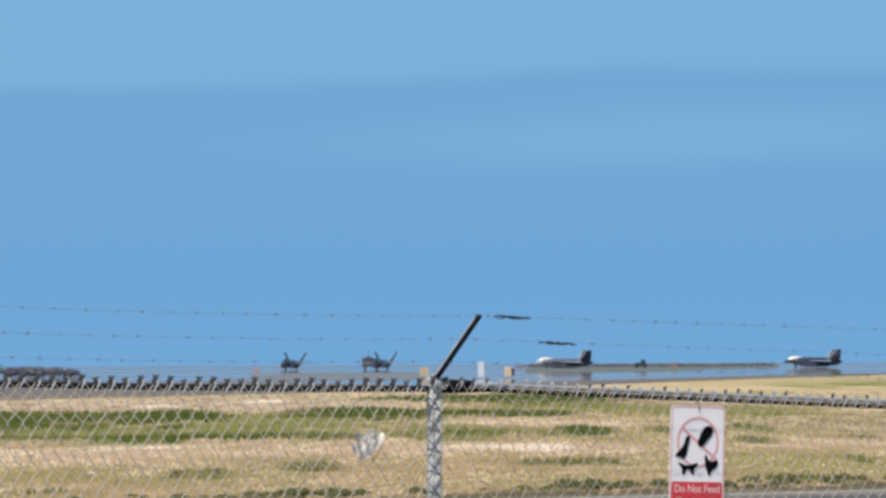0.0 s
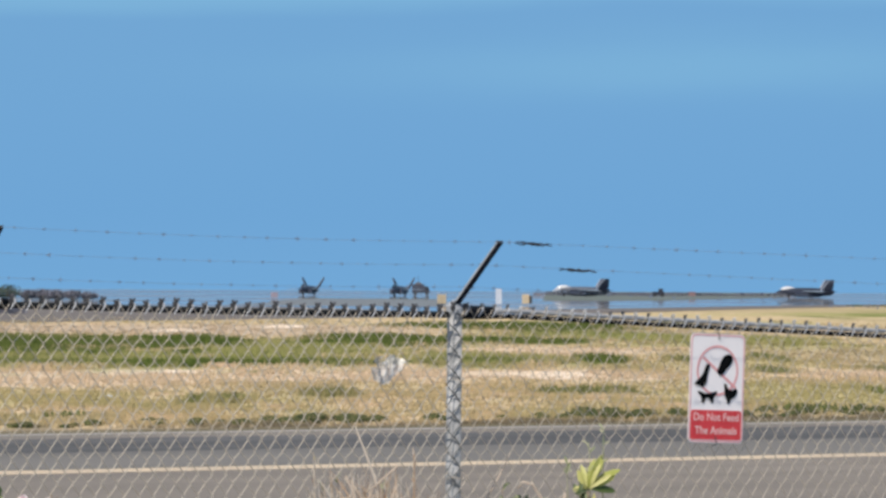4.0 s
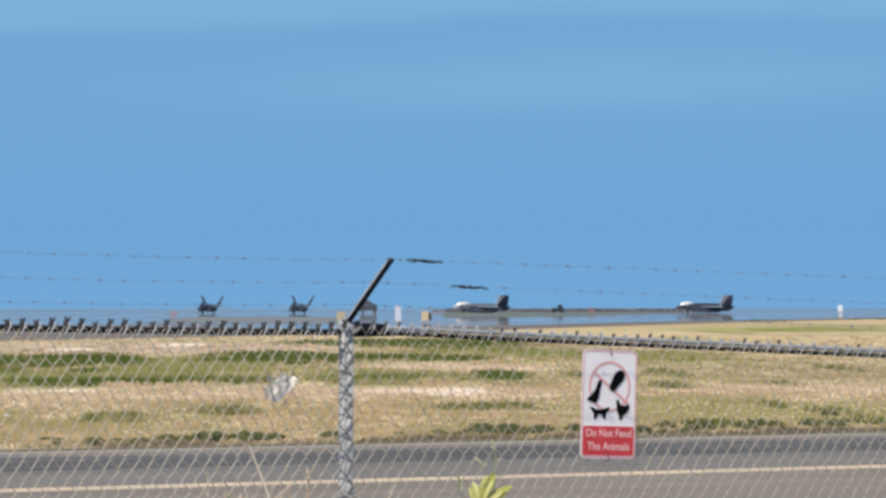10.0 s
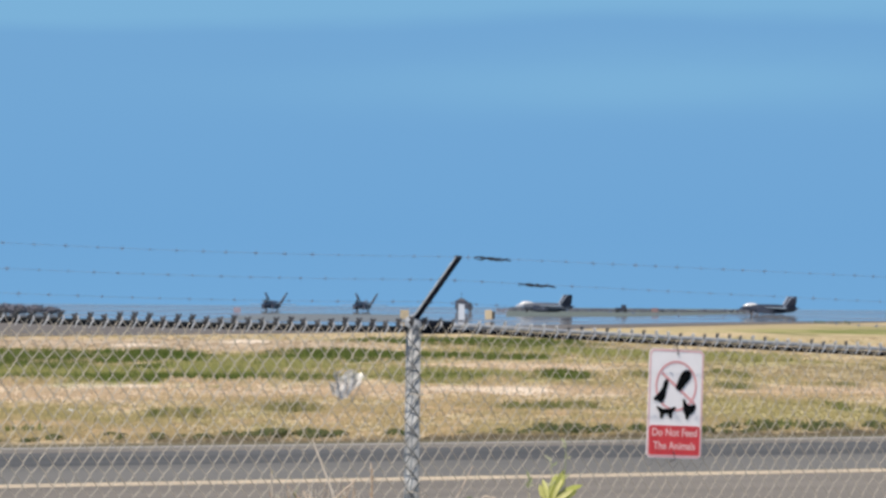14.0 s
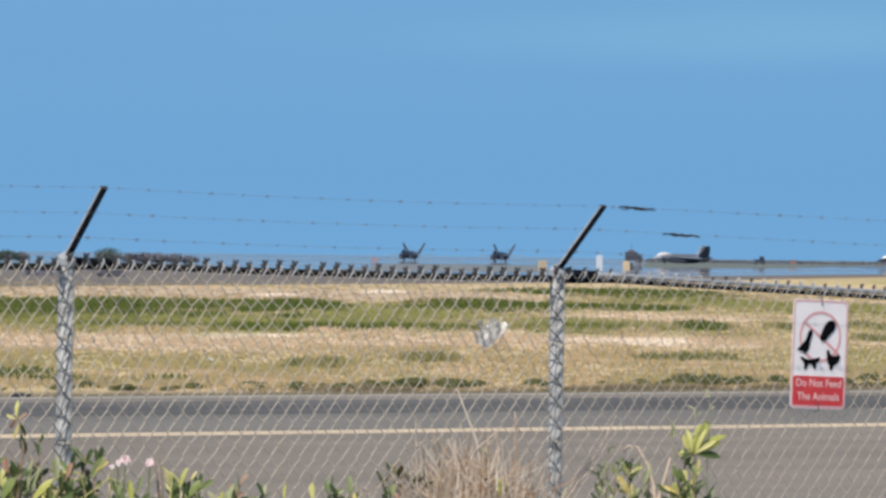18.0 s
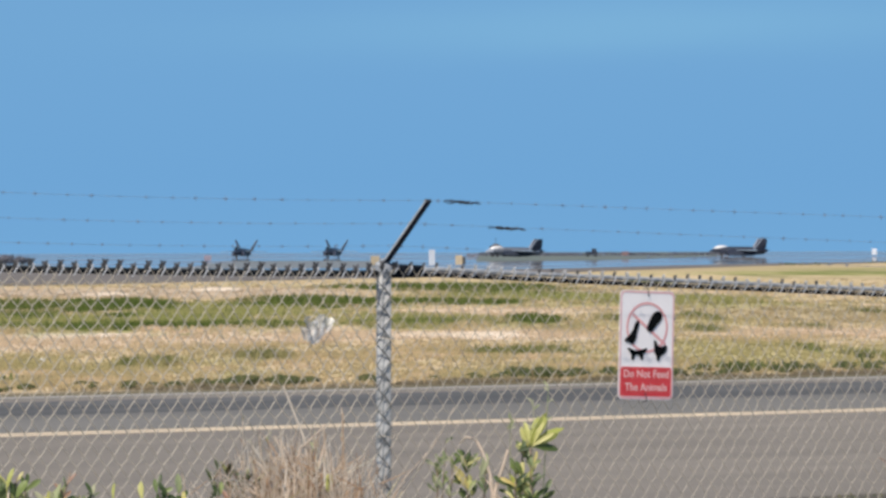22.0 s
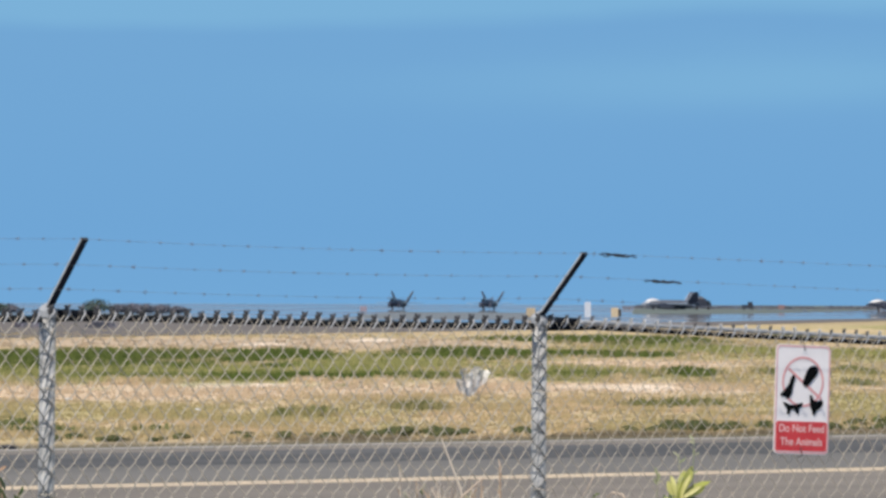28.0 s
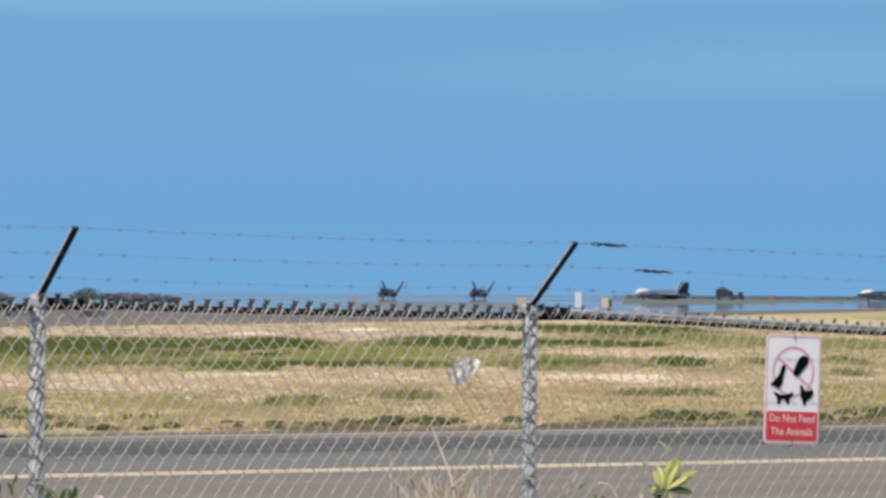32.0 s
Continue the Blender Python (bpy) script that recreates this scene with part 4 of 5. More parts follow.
for x in (-1.1, 1.1):
    for y in (-0.9, 0.9):
        part("wheel", tube([(x, y - 0.15, 0.45), (x, y + 0.15, 0.45)], 0.45, 14), M_TYRE, tug)


def board(name, label, x, y, w, h, z0, face, side, depth=0.3):
    t = thing(name, label, "airfield sign", pose(x, y, 0), "boards beside the runway")
    part("panel", add_box(bmesh.new(), (w, depth, h), (0, 0, z0 + h / 2), 0.03), face, t)
    if side:
        part("end_panel", add_box(bmesh.new(), (w * 0.45, depth * 1.1, h * 0.8), (w * 0.72, 0.02, z0 + h * 0.45), 0.03), side, t, "dark end of the board")
    for sx in (-0.35, 0.35):
        part("leg", tube([(sx * w, 0, 0), (sx * w, 0, z0 + 0.05)], 0.04, 8), M_GALV, t)
    return t


board("runway_board", "yellow airfield board standing beyond the turf", 11.44, 620, 1.1, 1.15, 0.1, M_ORANGE, None)
board("runway_board", "tall white airfield board beyond the turf", 18.4, 620, 0.75, 1.9, 0.1, M_WHITE, None)
board("runway_board", "yellow airfield board with a dark end", 21.7, 620, 0.85, 1.15, 0.15, M_ORANGE, M_TYRE)
board("marker_board", "small dull red-purple marker at the infield's edge", -13.6, 930, 1.3, 1.0, 0.15, M_MARKER, None)
board("marker_board", "small white marker board far out on the apron", 166.6, 1420, 1.3, 1.8, 0.3, M_PALEBOARD, None)
board("marker_board", "small faded red marker board far out on the apron", 96.5, 1421, 1.9, 1.2, 0.25, M_REDMARK, None)


# ---- far bushes and scrub ----
def far_bush(x, y, h, w, seed, label):
    r = random.Random(seed)
    t = thing("bush", label, "bush", pose(x, y, -0.02), "bushes on the infield")
    part("trunk", tube([(0, 0, 0), (0.1, 0, h * 0.4), (0.0, 0.1, h * 0.7)], [0.14, 0.1, 0.05], 7), M_BARK, t)
    for k in range(4):
        a = r.uniform(0, 6.28)
        part("limb", tube([(0, 0, h * 0.35), (w * 0.3 * math.cos(a), w * 0.3 * math.sin(a), h * 0.75)], [0.07, 0.025], 5), M_BARK, t)
    verts, faces = [], []
    for k in range(800):
        a, b, q = r.uniform(0, 6.28), math.asin(r.uniform(-0.9, 1)), r.uniform(0.2, 1.0) ** 0.4
        bump = 1 + 0.25 * math.sin(3 * a + seed)
        rise = 0.48 * q * math.sin(b) * (1 + 0.2 * math.sin(5 * a + seed))
        p = Vector((w / 2 * q * bump * math.cos(a) * math.cos(b), w / 2 * q * math.sin(a) * math.cos(b), h * (0.5 + rise)))
        d = Vector((r.uniform(-1, 1), r.uniform(-1, 1), r.uniform(-1, 1))).normalized()
        e = d.orthogonal().normalized()
        sz = r.uniform(0.09, 0.22)
        i = len(verts)
        verts += [p + d * sz, p + e * sz * 0.6, p - d * sz, p - e * sz * 0.6]
        faces.append((i, i + 1, i + 2, i + 3))
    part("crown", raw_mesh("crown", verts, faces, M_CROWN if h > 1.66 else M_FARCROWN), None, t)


BUSHES = [(-51.2, 2.2, 4.1), (-48.2, 1.55, 2.6), (-46.2, 1.62, 3.0), (-43.8, 1.52, 2.8), (-41.6, 1.5, 3.0), (-39.4, 1.2, 2.6), (-66.4, 1.75, 3.6), (-64.4, 1.45, 2.2), (-70.8, 1.85, 4.1), (-74.6, 1.72, 3.8)]
for k, (x, h, w) in enumerate(BUSHES):
    far_bush(x, 760 + 4 * (k % 3), h, w, 40 + k, "dark green broad bush far across the airfield" if h > 1.66 else "bush in a row across the airfield, purple-grey as if hazed")


def clumps(name, label, rows, material, seed, size=0.35):
    """Low scrub, many leaf clumps in one mesh."""
    r = random.Random(seed)
    verts, faces = [], []
    for x0, x1, y, h, count in rows:
        for _ in range(count):
            x = r.uniform(x0, x1)
            top = h * (0.6 + 0.4 * noise.noise(Vector((x * 0.12, seed, 0))) + 0.3 * noise.noise(Vector((x * 0.5, seed, 3))))
            p = Vector((x, y + r.uniform(-4, 4), r.uniform(0.0, max(top, 0.3))))
            d = Vector((r.uniform(-1, 1), r.uniform(-0.5, 0.5), r.uniform(-0.6, 0.6))).normalized()
            e = d.cross(Vector((0, 1, 0.2))).normalized()
            s = r.uniform(0.5, 1.3) * size
            i = len(verts)
            verts += [p + d * s, p + e * s * 0.7, p - d * s, p - e * s * 0.7]
            faces.append((i, i + 1, i + 2, i + 3))
    return tagged(new(name, raw_mesh(name, verts, faces, material)), label, "scrub", kind="stuff")


clumps("scrub", "low scrub along the far edge of the apron, coloured as if hazed", [(62, 100, 1700, 1.6, 900), (95, 152, 1720, 1.5, 1200), (-25.4, -23.6, 368, 0.55, 90), (-31, -29.5, 372, 0.4, 50)], M_FARCROWN, 7, 0.3)


clumps("scrub", "low grey-green weeds at the edge of the far paving", [(60, 66, 612, 0.16, 60), (80, 88, 690, 0.2, 70)], M_GREENTUFT, 9, 0.12)


# small things on the turf and by the paving
def litter(name, label, cat, x, y, size, material, seed, z=-0.03, squash=1.0):
    r = random.Random(seed)
    bm = bmesh.new()
    bmesh.ops.create_icosphere(bm, subdivisions=2, radius=size / 2)
    for v in bm.verts:
        k = 1 + 0.5 * noise.noise(v.co * 9 / size * 0.3 + Vector((seed, 0, 0)))
        v.co = Vector((v.co.x * k * 1.3, v.co.y * k, max(v.co.z * k * 0.7, -0.3 * size) + 0.3 * size))
    ob = new(name, mesh_of(name, bm, material))
    ob.matrix_basis = pose(x, y, z, 0, 0, r.uniform(0, 180)) @ Matrix.Diagonal((1, 1, squash, 1))
    return tagged(ob, label, cat)


litter("litter", "crumpled white scrap lying on the dry turf", "litter", -4.2, 89.0, 0.1, M_SCRAP, 1)
litter("litter", "white scrap lying on the dry turf", "litter", -7.1, 98, 0.12, M_SCRAP, 2)
litter("plastic_scrap", "crumpled black plastic lying at the paving's edge", "scrap", -5.5, 65.2, 0.22, M_BLACKPLASTIC, 4, 0.002, 0.36)


# ---- turf blades ----
def tufts(name, label, count, region, height, material, seed, accept, least=57.0):
    """Tufts of a few bent blades each, joined into one mesh."""
    r = random.Random(seed)
    verts, faces = [], []
    made = 0
    while made < count:
        d = 1 / r.uniform(1 / region[1], 1 / region[0])
        x = d * r.uniform(-0.1, 0.14)
        if x * N.x + d * N.y < least or not accept(x, d, r):
            continue
        made += 1
        h = height * r.uniform(0.5, 1.4) * (1 + d / 400)
        for _ in range(6):
            a = r.uniform(0, 3.14)
            wx, wy = math.cos(a), math.sin(a)
            w = r.uniform(0.008, 0.022) * (1 + d / 120)
            ox, oy, hh = r.gauss(0, 0.13), r.gauss(0, 0.13), h * r.uniform(0.5, 1.1)
            lx, ly = r.uniform(-0.6, 0.6) * h, r.uniform(-0.5, 0.5) * h
            i = len(verts)
            bx, by = x + ox, d + oy
            verts += [(bx - w * wx, by - w * wy, -0.03), (bx + w * wx, by + w * wy, -0.03), (bx + w * 0.6 * wx + lx * 0.5, by + ly * 0.5, hh * 0.6), (bx + lx, by + ly, hh)]
            faces.append((i, i + 1, i + 2, i + 3))
    return tagged(new(name, raw_mesh(name, verts, faces, material)), label, "grass", kind="stuff")


def within(patches, edge):
    """Whether a place lies in one of the patches, with a ragged edge."""
    def accept(x, d, r):
        rag = noise.noise(Vector((x * 0.35, d * 0.09, edge))) * 0.5 + noise.noise(Vector((x * 1.3, d * 0.3, edge))) * 0.35
        return any(((x - cx) / rx) ** 2 + ((d - cy) / ry) ** 2 < 1 + rag * 1.6 + r.uniform(-0.2, 0.2) for cx, cy, rx, ry in patches)
    return accept


def anywhere(x, d, r):
    return True


def uneven(x, d, r):
    return noise.noise(Vector((x * 0.5, d * 0.09, 4))) + 0.5 * noise.noise(Vector((x * 1.6, d * 0.2, 8))) > 0.1


tufts("grass", "short dry straw-coloured grass of the airfield", 11000, (70, 330), 0.014, M_BLADES, 21, anywhere)
tufts("grass", "uneven longer grass in the dry turf", 7000, (72, 300), 0.03, M_BLADES, 24, uneven)
tufts("grass", "patches of green grass among the straw", 9000, (75, 290), 0.085, M_BLADES, 22, within(GREEN + LIME + MOSS, 5))
tufts("grass", "dark weeds in the joint of the concrete", 90, (33, 46), 0.02, M_WEED, 25, lambda x, d, r: 28.35 < x * N.x + d * N.y < 29.0, 0)


def weed_tussock(x, y, width, height, seed):
    """A dense tussock of short upright blades."""
    r = random.Random(seed)
    verts, faces = [], []
    for _ in range(150):
        ox, oy = r.gauss(0, width * 0.22), r.gauss(0, width * 0.22)
        h = height * r.uniform(0.5, 1.1) * (1 - 2.5 * ox * ox / width ** 2)
        w, lx = r.uniform(0.012, 0.026), ox * 0.8 + r.uniform(-0.02, 0.02)
        i = len(verts)
        verts += [(ox - w, oy, -0.03), (ox + w, oy + w, -0.03), (ox + w + lx * 0.4, oy, h * 0.6), (ox + lx, oy, h)]
        faces.append((i, i + 1, i + 2, i + 3))
    ob = new("weed_tussock", raw_mesh("weed_tussock", verts, faces, M_WEED))
    ob.matrix_basis = pose(x, y, 0) @ Matrix.Diagonal((1.25, 1, 1, 1))
    return tagged(ob, "dense dark green weed tussock at the turf's edge", "weed", "weeds along the paving")


weed_tussock(5.05, 77.6, 0.17, 0.13, 3)
for k, (x, y, w) in enumerate(((6.69, 80.7, 0.16), (6.89, 78.4, 0.12), (7.21, 79.4, 0.17), (7.89, 80.7, 0.11), (8.21, 80.8, 0.2), (8.42, 80.5, 0.17), (9.03, 80.9, 0.2), (9.06, 81.1, 0.14), (9.44, 80.9, 0.16), (10.21, 88.3, 0.18), (9.75, 82.2, 0.15))):
    weed_tussock(x, y, w, w * 0.62, 300 + k)
# tussocks strung along the paving's edge, in loose rows
rw = random.Random(61)
for x0, x1, count, size in ((-7.2, -6.3, 8, 0.16), (-5.6, -4.2, 6, 0.1), (-4.0, -2.6, 6, 0.09), (-2.4, -1.0, 7, 0.11), (-0.9, -0.3, 6, 0.17), (-0.2, 0.45, 6, 0.17), (1.2, 1.8, 3, 0.13), (2.2, 3.1, 4, 0.12), (3.2, 4.6, 11, 0.2), (4.9, 6.2, 6, 0.15), (6.4, 8.0, 4, 0.1), (8.4, 10.4, 4, 0.12)):
    for k in range(count):
        x, off = rw.uniform(x0, x1), rw.uniform(58.7, 60.8)
        s = size * rw.uniform(0.4, 1.05)
        weed_tussock(x, (off - x * N.x) / N.y, s * 1.5, s * 0.66, rw.randint(1, 999))
tufts("grass", "rank green weeds at the turf's corner", 140, (70, 84), 0.08, M_GREENTUFT, 27, within([(-6.7, 77.5, 0.7, 2.2), (-5.6, 74.5, 0.6, 0.8), (-4.4, 75.5, 0.3, 0.8), (7.6, 82, 0.7, 1.2), (10, 84, 0.6, 1.2)], 7))


# ---- plants at the fence ----
def leaf_mesh(name, length, width, material, fold=0.25):
    """One leaf, widest past its middle, folded along the rib; it points along +x."""
    verts, faces = [], []
    prof = [(0.0, 0.08), (0.25, 0.6), (0.6, 1.0), (0.85, 0.75), (1.0, 0.1)]
    for u, w in prof:
        z = -0.25 * length * u * u
        verts += [(u * length, -w * width / 2, z + fold * w * width / 2), (u * length, 0, z), (u * length, w * width / 2, z + fold * w * width / 2)]
    for k in range(len(prof) - 1):
        for q in (0, 1):
            i = 3 * k + q
            faces.append((i, i + 1, i + 4, i + 3))
    return raw_mesh(name, verts, faces, material)


LEAF = {k: leaf_mesh("leaf", *v) for k, v in {
    "green": (0.1, 0.034, M_LEAF), "yellow": (0.115, 0.028, M_LEAFYEL), "red": (0.08, 0.025, M_LEAFRED), "small": (0.05, 0.02, M_LEAF), "dark": (0.095, 0.03, M_LEAFDARK), "pale": (0.055, 0.016, M_LEAFPALE)}.items()}


def rosette(parent, at, count, kind, r, spread=(25, 70), scale=1.0, least=0.55):
    """Leaves set in a spiral round a shoot's end."""
    for k in range(count):
        az = k * 137.5 + r.uniform(-30, 30)
        lift = spread[0] + (spread[1] - spread[0]) * (1 - k / count) + r.uniform(-18, 18)
        s = scale * r.uniform(least, 1.2)
        kk = kind if isinstance(kind, str) else r.choice(kind)
        ob = part("leaf", LEAF[kk], None, parent)
        ob.matrix_basis = Matrix.Translation(Vector(at) + Vector((0, 0, -0.006 * k))) @ pose(0, 0, 0, 0, -lift, az) @ Matrix.Diagonal((s, s, s, 1))


def shrub(name, label, m, shoots, seed, lean=0.5):
    """A shrub: woody stems that end in rosettes. shoots: (x, y, z, leaves, kind, scale)."""
    r = random.Random(seed)
    t = thing(name, label, "shrub", m)
    for x, y, z, count, kind, sc in shoots:
        bx, by = x * lean, y * lean
        st = part("stem", tube([(bx, by, 0), (bx * 0.8 + x * 0.2, by * 0.8 + y * 0.2, z * 0.45), (bx * 0.6 + x * 0.4 + r.uniform(-0.03, 0.03), y, z * 0.66), (x * 0.85 + bx * 0.15 + r.uniform(-0.03, 0.03), y * 0.9, z * 0.84), (x, y, z)], [q * (0.4 if kind in ("small", "pale") else 0.7) for q in (0.009, 0.008, 0.007, 0.006, 0.004)], 6), M_STEM, t)
        rosette(st, (x, y, z), count, kind, r, (12, 62) if sc > 0.9 else (25, 70), sc, 0.75 if sc > 1.2 else 0.55)
    return t


def leaf_between(parent, r, kind, x0, z0, x1, z1, y=0.0, wide=1.0, name="leaf"):
    """One leaf from its foot to its tip, its face turned to the light with some chance in it."""
    a, b = Vector((x0, y, z0)), Vector((x1, y + r.uniform(-0.02, 0.02), z1))
    d = b - a
    ex = d.normalized()
    ez = Vector((r.uniform(-0.9, 0.9), -1, r.uniform(-0.3, 1.1)))
    ez = (ez - ex * ez.dot(ex)).normalized()
    ey = ez.cross(ex)
    k = d.length / LEAF_LENGTH[kind]
    ob = part(name, LEAF[kind], None, parent)
    ob.matrix_basis = Matrix(((ex.x, ey.x, ez.x, a.x), (ex.y, ey.y, ez.y, a.y), (ex.z, ey.z, ez.z, a.z), (0, 0, 0, 1))) @ Matrix.Diagonal((k, k * wide, k, 1))
    return ob


def stem_through(parent, path, thick, material, y=0.0, label="", name="stem"):
    """A stem from the ground through points of x and z, thinning upwards."""
    n = len(path)
    return part(name, tube([(x, y * (q > 0), z) for q, (x, z) in enumerate(path)], [thick * (1 - 0.6 * q / (n - 1)) for q in range(n)], 6), material, parent, label, smooth=True)


def spray(parent, r, path, thick, kinds, count, size, y=0.0, above=0.86, material=None, wide=1.0):
    """A stem with leaves set along its upper part, alternating, rising towards its tip."""
    st = stem_through(parent, path, thick, material or M_STEM, y)
    pts = [Vector(p) for p in path]
    top = [(a, b) for a, b in zip(pts, pts[1:]) if b.y > above]
    for k in range(count):
        a, b = top[min(int(k / count * len(top)), len(top) - 1)]
        p = a.lerp(b, r.uniform(0.15, 1.0))
        p.y = max(p.y, above - 0.03)
        side = 1 if k % 2 else -1
        lift = r.uniform(25, 80) if k < count - 1 else 88
        ln = size * r.uniform(0.6, 1.15)
        leaf_between(st, r, r.choice(kinds), p.x, p.y, p.x + side * ln * math.cos(radians(lift)), p.y + ln * math.sin(radians(lift)), y + r.uniform(-0.04, 0.04), wide)
    return st


LEAF_LENGTH = {"green": 0.1, "yellow": 0.115, "red": 0.08, "small": 0.05, "dark": 0.095, "pale": 0.055}

# leggy shrub by the long span, with one large yellow-green rosette
bush_at = fence_at(0.67, 0.16)
rb = random.Random(31)
bush = thing("shrub", "leggy shrub with a yellow-green leaf rosette, growing at the fence", "shrub", Matrix.Translation((bush_at.x, bush_at.y, 0)))
main = stem_through(bush, [(-0.06, 0), (-0.045, 0.8), (-0.03, 0.93), (-0.04, 1.03), (-0.042, 1.1)], 0.0085, M_STEM, 0.0, "brown main stem")
for x1, z1, kind, wide in ((-0.092, 1.172, "yellow", 1.25), (-0.062, 1.2, "yellow", 1.0), (-0.028, 1.225, "yellow", 1.1), (0.0, 1.2, "yellow", 0.8), (0.03, 1.23, "yellow", 1.1), (0.082, 1.198, "yellow", 1.1), (0.078, 1.146, "yellow", 1.0), (0.05, 1.16, "yellow", 0.8), (-0.1, 1.11, "yellow", 1.1), (-0.01, 1.17, "yellow", 1.2)):
    leaf_between(main, rb, kind, -0.042 + rb.uniform(-0.008, 0.012), 1.098 + rb.uniform(-0.006, 0.008), x1, z1, rb.uniform(-0.02, 0.01), wide)
for x0, z0, x1, z1, kind in ((-0.04, 1.095, 0.078, 1.1, "dark"), (-0.04, 1.09, -0.095, 1.082, "dark"), (-0.045, 1.09, -0.07, 1.05, "dark"), (-0.03, 1.1, 0.05, 1.088, "green"), (-0.07, 0.93, -0.085, 1.04, "yellow"), (-0.08, 0.88, -0.11, 0.985, "yellow"), (-0.06, 0.86, -0.05, 0.965, "yellow"), (-0.035, 0.9, -0.015, 0.98, "pale"), (0.02, 0.9, 0.048, 0.965, "dark"), (0.0, 0.86, 0.06, 0.92, "dark"), (-0.07, 0.98, -0.1, 1.03, "green"), (-0.03, 0.86, 0.01, 0.93, "green")):
    leaf_between(main, rb, kind, x0, z0, x1, z1, rb.uniform(-0.03, 0.02))
spray(bush, rb, [(-0.05, 0), (-0.075, 0.8), (-0.075, 1.02), (-0.07, 1.08)], 0.008, ["dark", "green", "yellow"], 16, 0.07, 0.02, 0.88)
spray(bush, rb, [(-0.02, 0), (-0.03, 0.8), (-0.035, 0.95), (-0.03, 1.05)], 0.006, ["pale", "yellow", "green", "dark"], 18, 0.06, -0.03, 0.86)
spray(bush, rb, [(-0.1, 0), (-0.11, 0.8), (-0.1, 0.9), (-0.1, 0.99)], 0.006, ["yellow", "green", "dark", "dark"], 16, 0.065, -0.02, 0.84)
# thin pale sprigs that rise above the rosette
for path in ([(0.0, 0), (0.02, 1.0), (0.025, 1.23), (0.028, 1.345)], [(-0.02, 0), (-0.03, 1.0), (-0.03, 1.2), (-0.035, 1.29)], [(-0.1, 0), (-0.12, 0.95), (-0.125, 1.13), (-0.122, 1.22)]):
    spray(bush, rb, path, 0.003, ["pale"], 8, 0.034, 0.03, path[2][1], M_LEAFPALE, 0.8)
# forked bare twigs
for path, thick in (([(-0.19, 0), (-0.185, 0.86), (-0.178, 0.93), (-0.15, 1.02), (-0.135, 1.08)], 0.011), ([(-0.2, 0), (-0.19, 0.87), (-0.205, 0.975), (-0.24, 1.07), (-0.27, 1.12), (-0.31, 1.128), (-0.335, 1.1)], 0.0095), ([(-0.62, 0), (-0.585, 0.86), (-0.52, 0.96), (-0.42, 1.13), (-0.36, 1.25)], 0.006), ([(-0.66, 0), (-0.6, 0.88), (-0.47, 1.06)], 0.005), ([(-0.12, 0), (-0.15, 0.86), (-0.22, 0.95)], 0.006)):
    stem_through(bush, path, thick, M_TWIG, -0.015, "pale bare twig", "bare_twig")
# the lower green head with one bright leaf
head = spray(bush, rb, [(-0.27, 0), (-0.29, 0.84), (-0.3, 0.95), (-0.305, 1.03)], 0.007, ["dark", "dark", "green", "green", "yellow"], 24, 0.065, 0.01, 0.88)
for x0, z0, x1, z1, kind, wide in ((-0.285, 0.9, -0.35, 1.005, "yellow", 1.1), (-0.28, 0.89, -0.295, 0.975, "yellow", 0.9), (-0.31, 1.0, -0.34, 1.075, "green", 1.0), (-0.3, 1.01, -0.26, 1.06, "pale", 1.0), (-0.25, 0.96, -0.215, 1.06, "pale", 1.0), (-0.13, 0.93, -0.19, 0.97, "dark", 1.0), (-0.12, 0.9, -0.17, 0.915, "dark", 1.0)):
    leaf_between(head, rb, kind, x0, z0, x1, z1, rb.uniform(-0.03, 0.0), wide)
for path in ([(-0.38, 0), (-0.4, 0.86), (-0.395, 0.98), (-0.392, 1.11)], [(-0.36, 0), (-0.37, 0.86), (-0.36, 0.95), (-0.365, 1.02)], [(-0.41, 0), (-0.42, 0.86), (-0.42, 0.94), (-0.425, 1.0)], [(-0.22, 0), (-0.23, 0.86), (-0.22, 0.95), (-0.225, 1.0)]):
    spray(bush, rb, path, 0.005, ["pale", "pale", "green"], 9, 0.055, 0.02, 0.88, M_STEM)

# broad shrub with pink flowers by the nearer post
flat_at = fence_at(-2.45, 0.22)
rs = random.Random(77)
broad = thing("shrub", "broad green shrub with pink flowers, growing along the fence", "shrub", Matrix.Translation((flat_at.x, flat_at.y, 0)))
# the tall withering shoot with its yellow leaf, and the dark shoots beside it
tall = stem_through(broad, [(-0.3, 0), (-0.25, 0.9), (-0.225, 1.16), (-0.238, 1.25), (-0.25, 1.28)], 0.008, M_STEM, -0.04)
for x0, z0, x1, z1, kind, wide in ((-0.252, 1.275, -0.253, 1.345, "yellow", 1.0), (-0.25, 1.27, -0.295, 1.29, "yellow", 1.0), (-0.25, 1.275, -0.275, 1.235, "red", 1.0), (-0.245, 1.27, -0.215, 1.3, "red", 1.0), (-0.24, 1.26, -0.21, 1.215, "dark", 0.9), (-0.235, 1.22, -0.215, 1.14, "dark", 1.1), (-0.24, 1.26, -0.262, 1.2, "yellow", 0.9)):
    leaf_between(tall, rs, kind, x0, z0, x1, z1, -0.05, wide)
spray(broad, rs, [(-0.16, 0), (-0.16, 1.0), (-0.165, 1.1), (-0.17, 1.2)], 0.006, ["dark"], 9, 0.05, -0.02, 1.08)
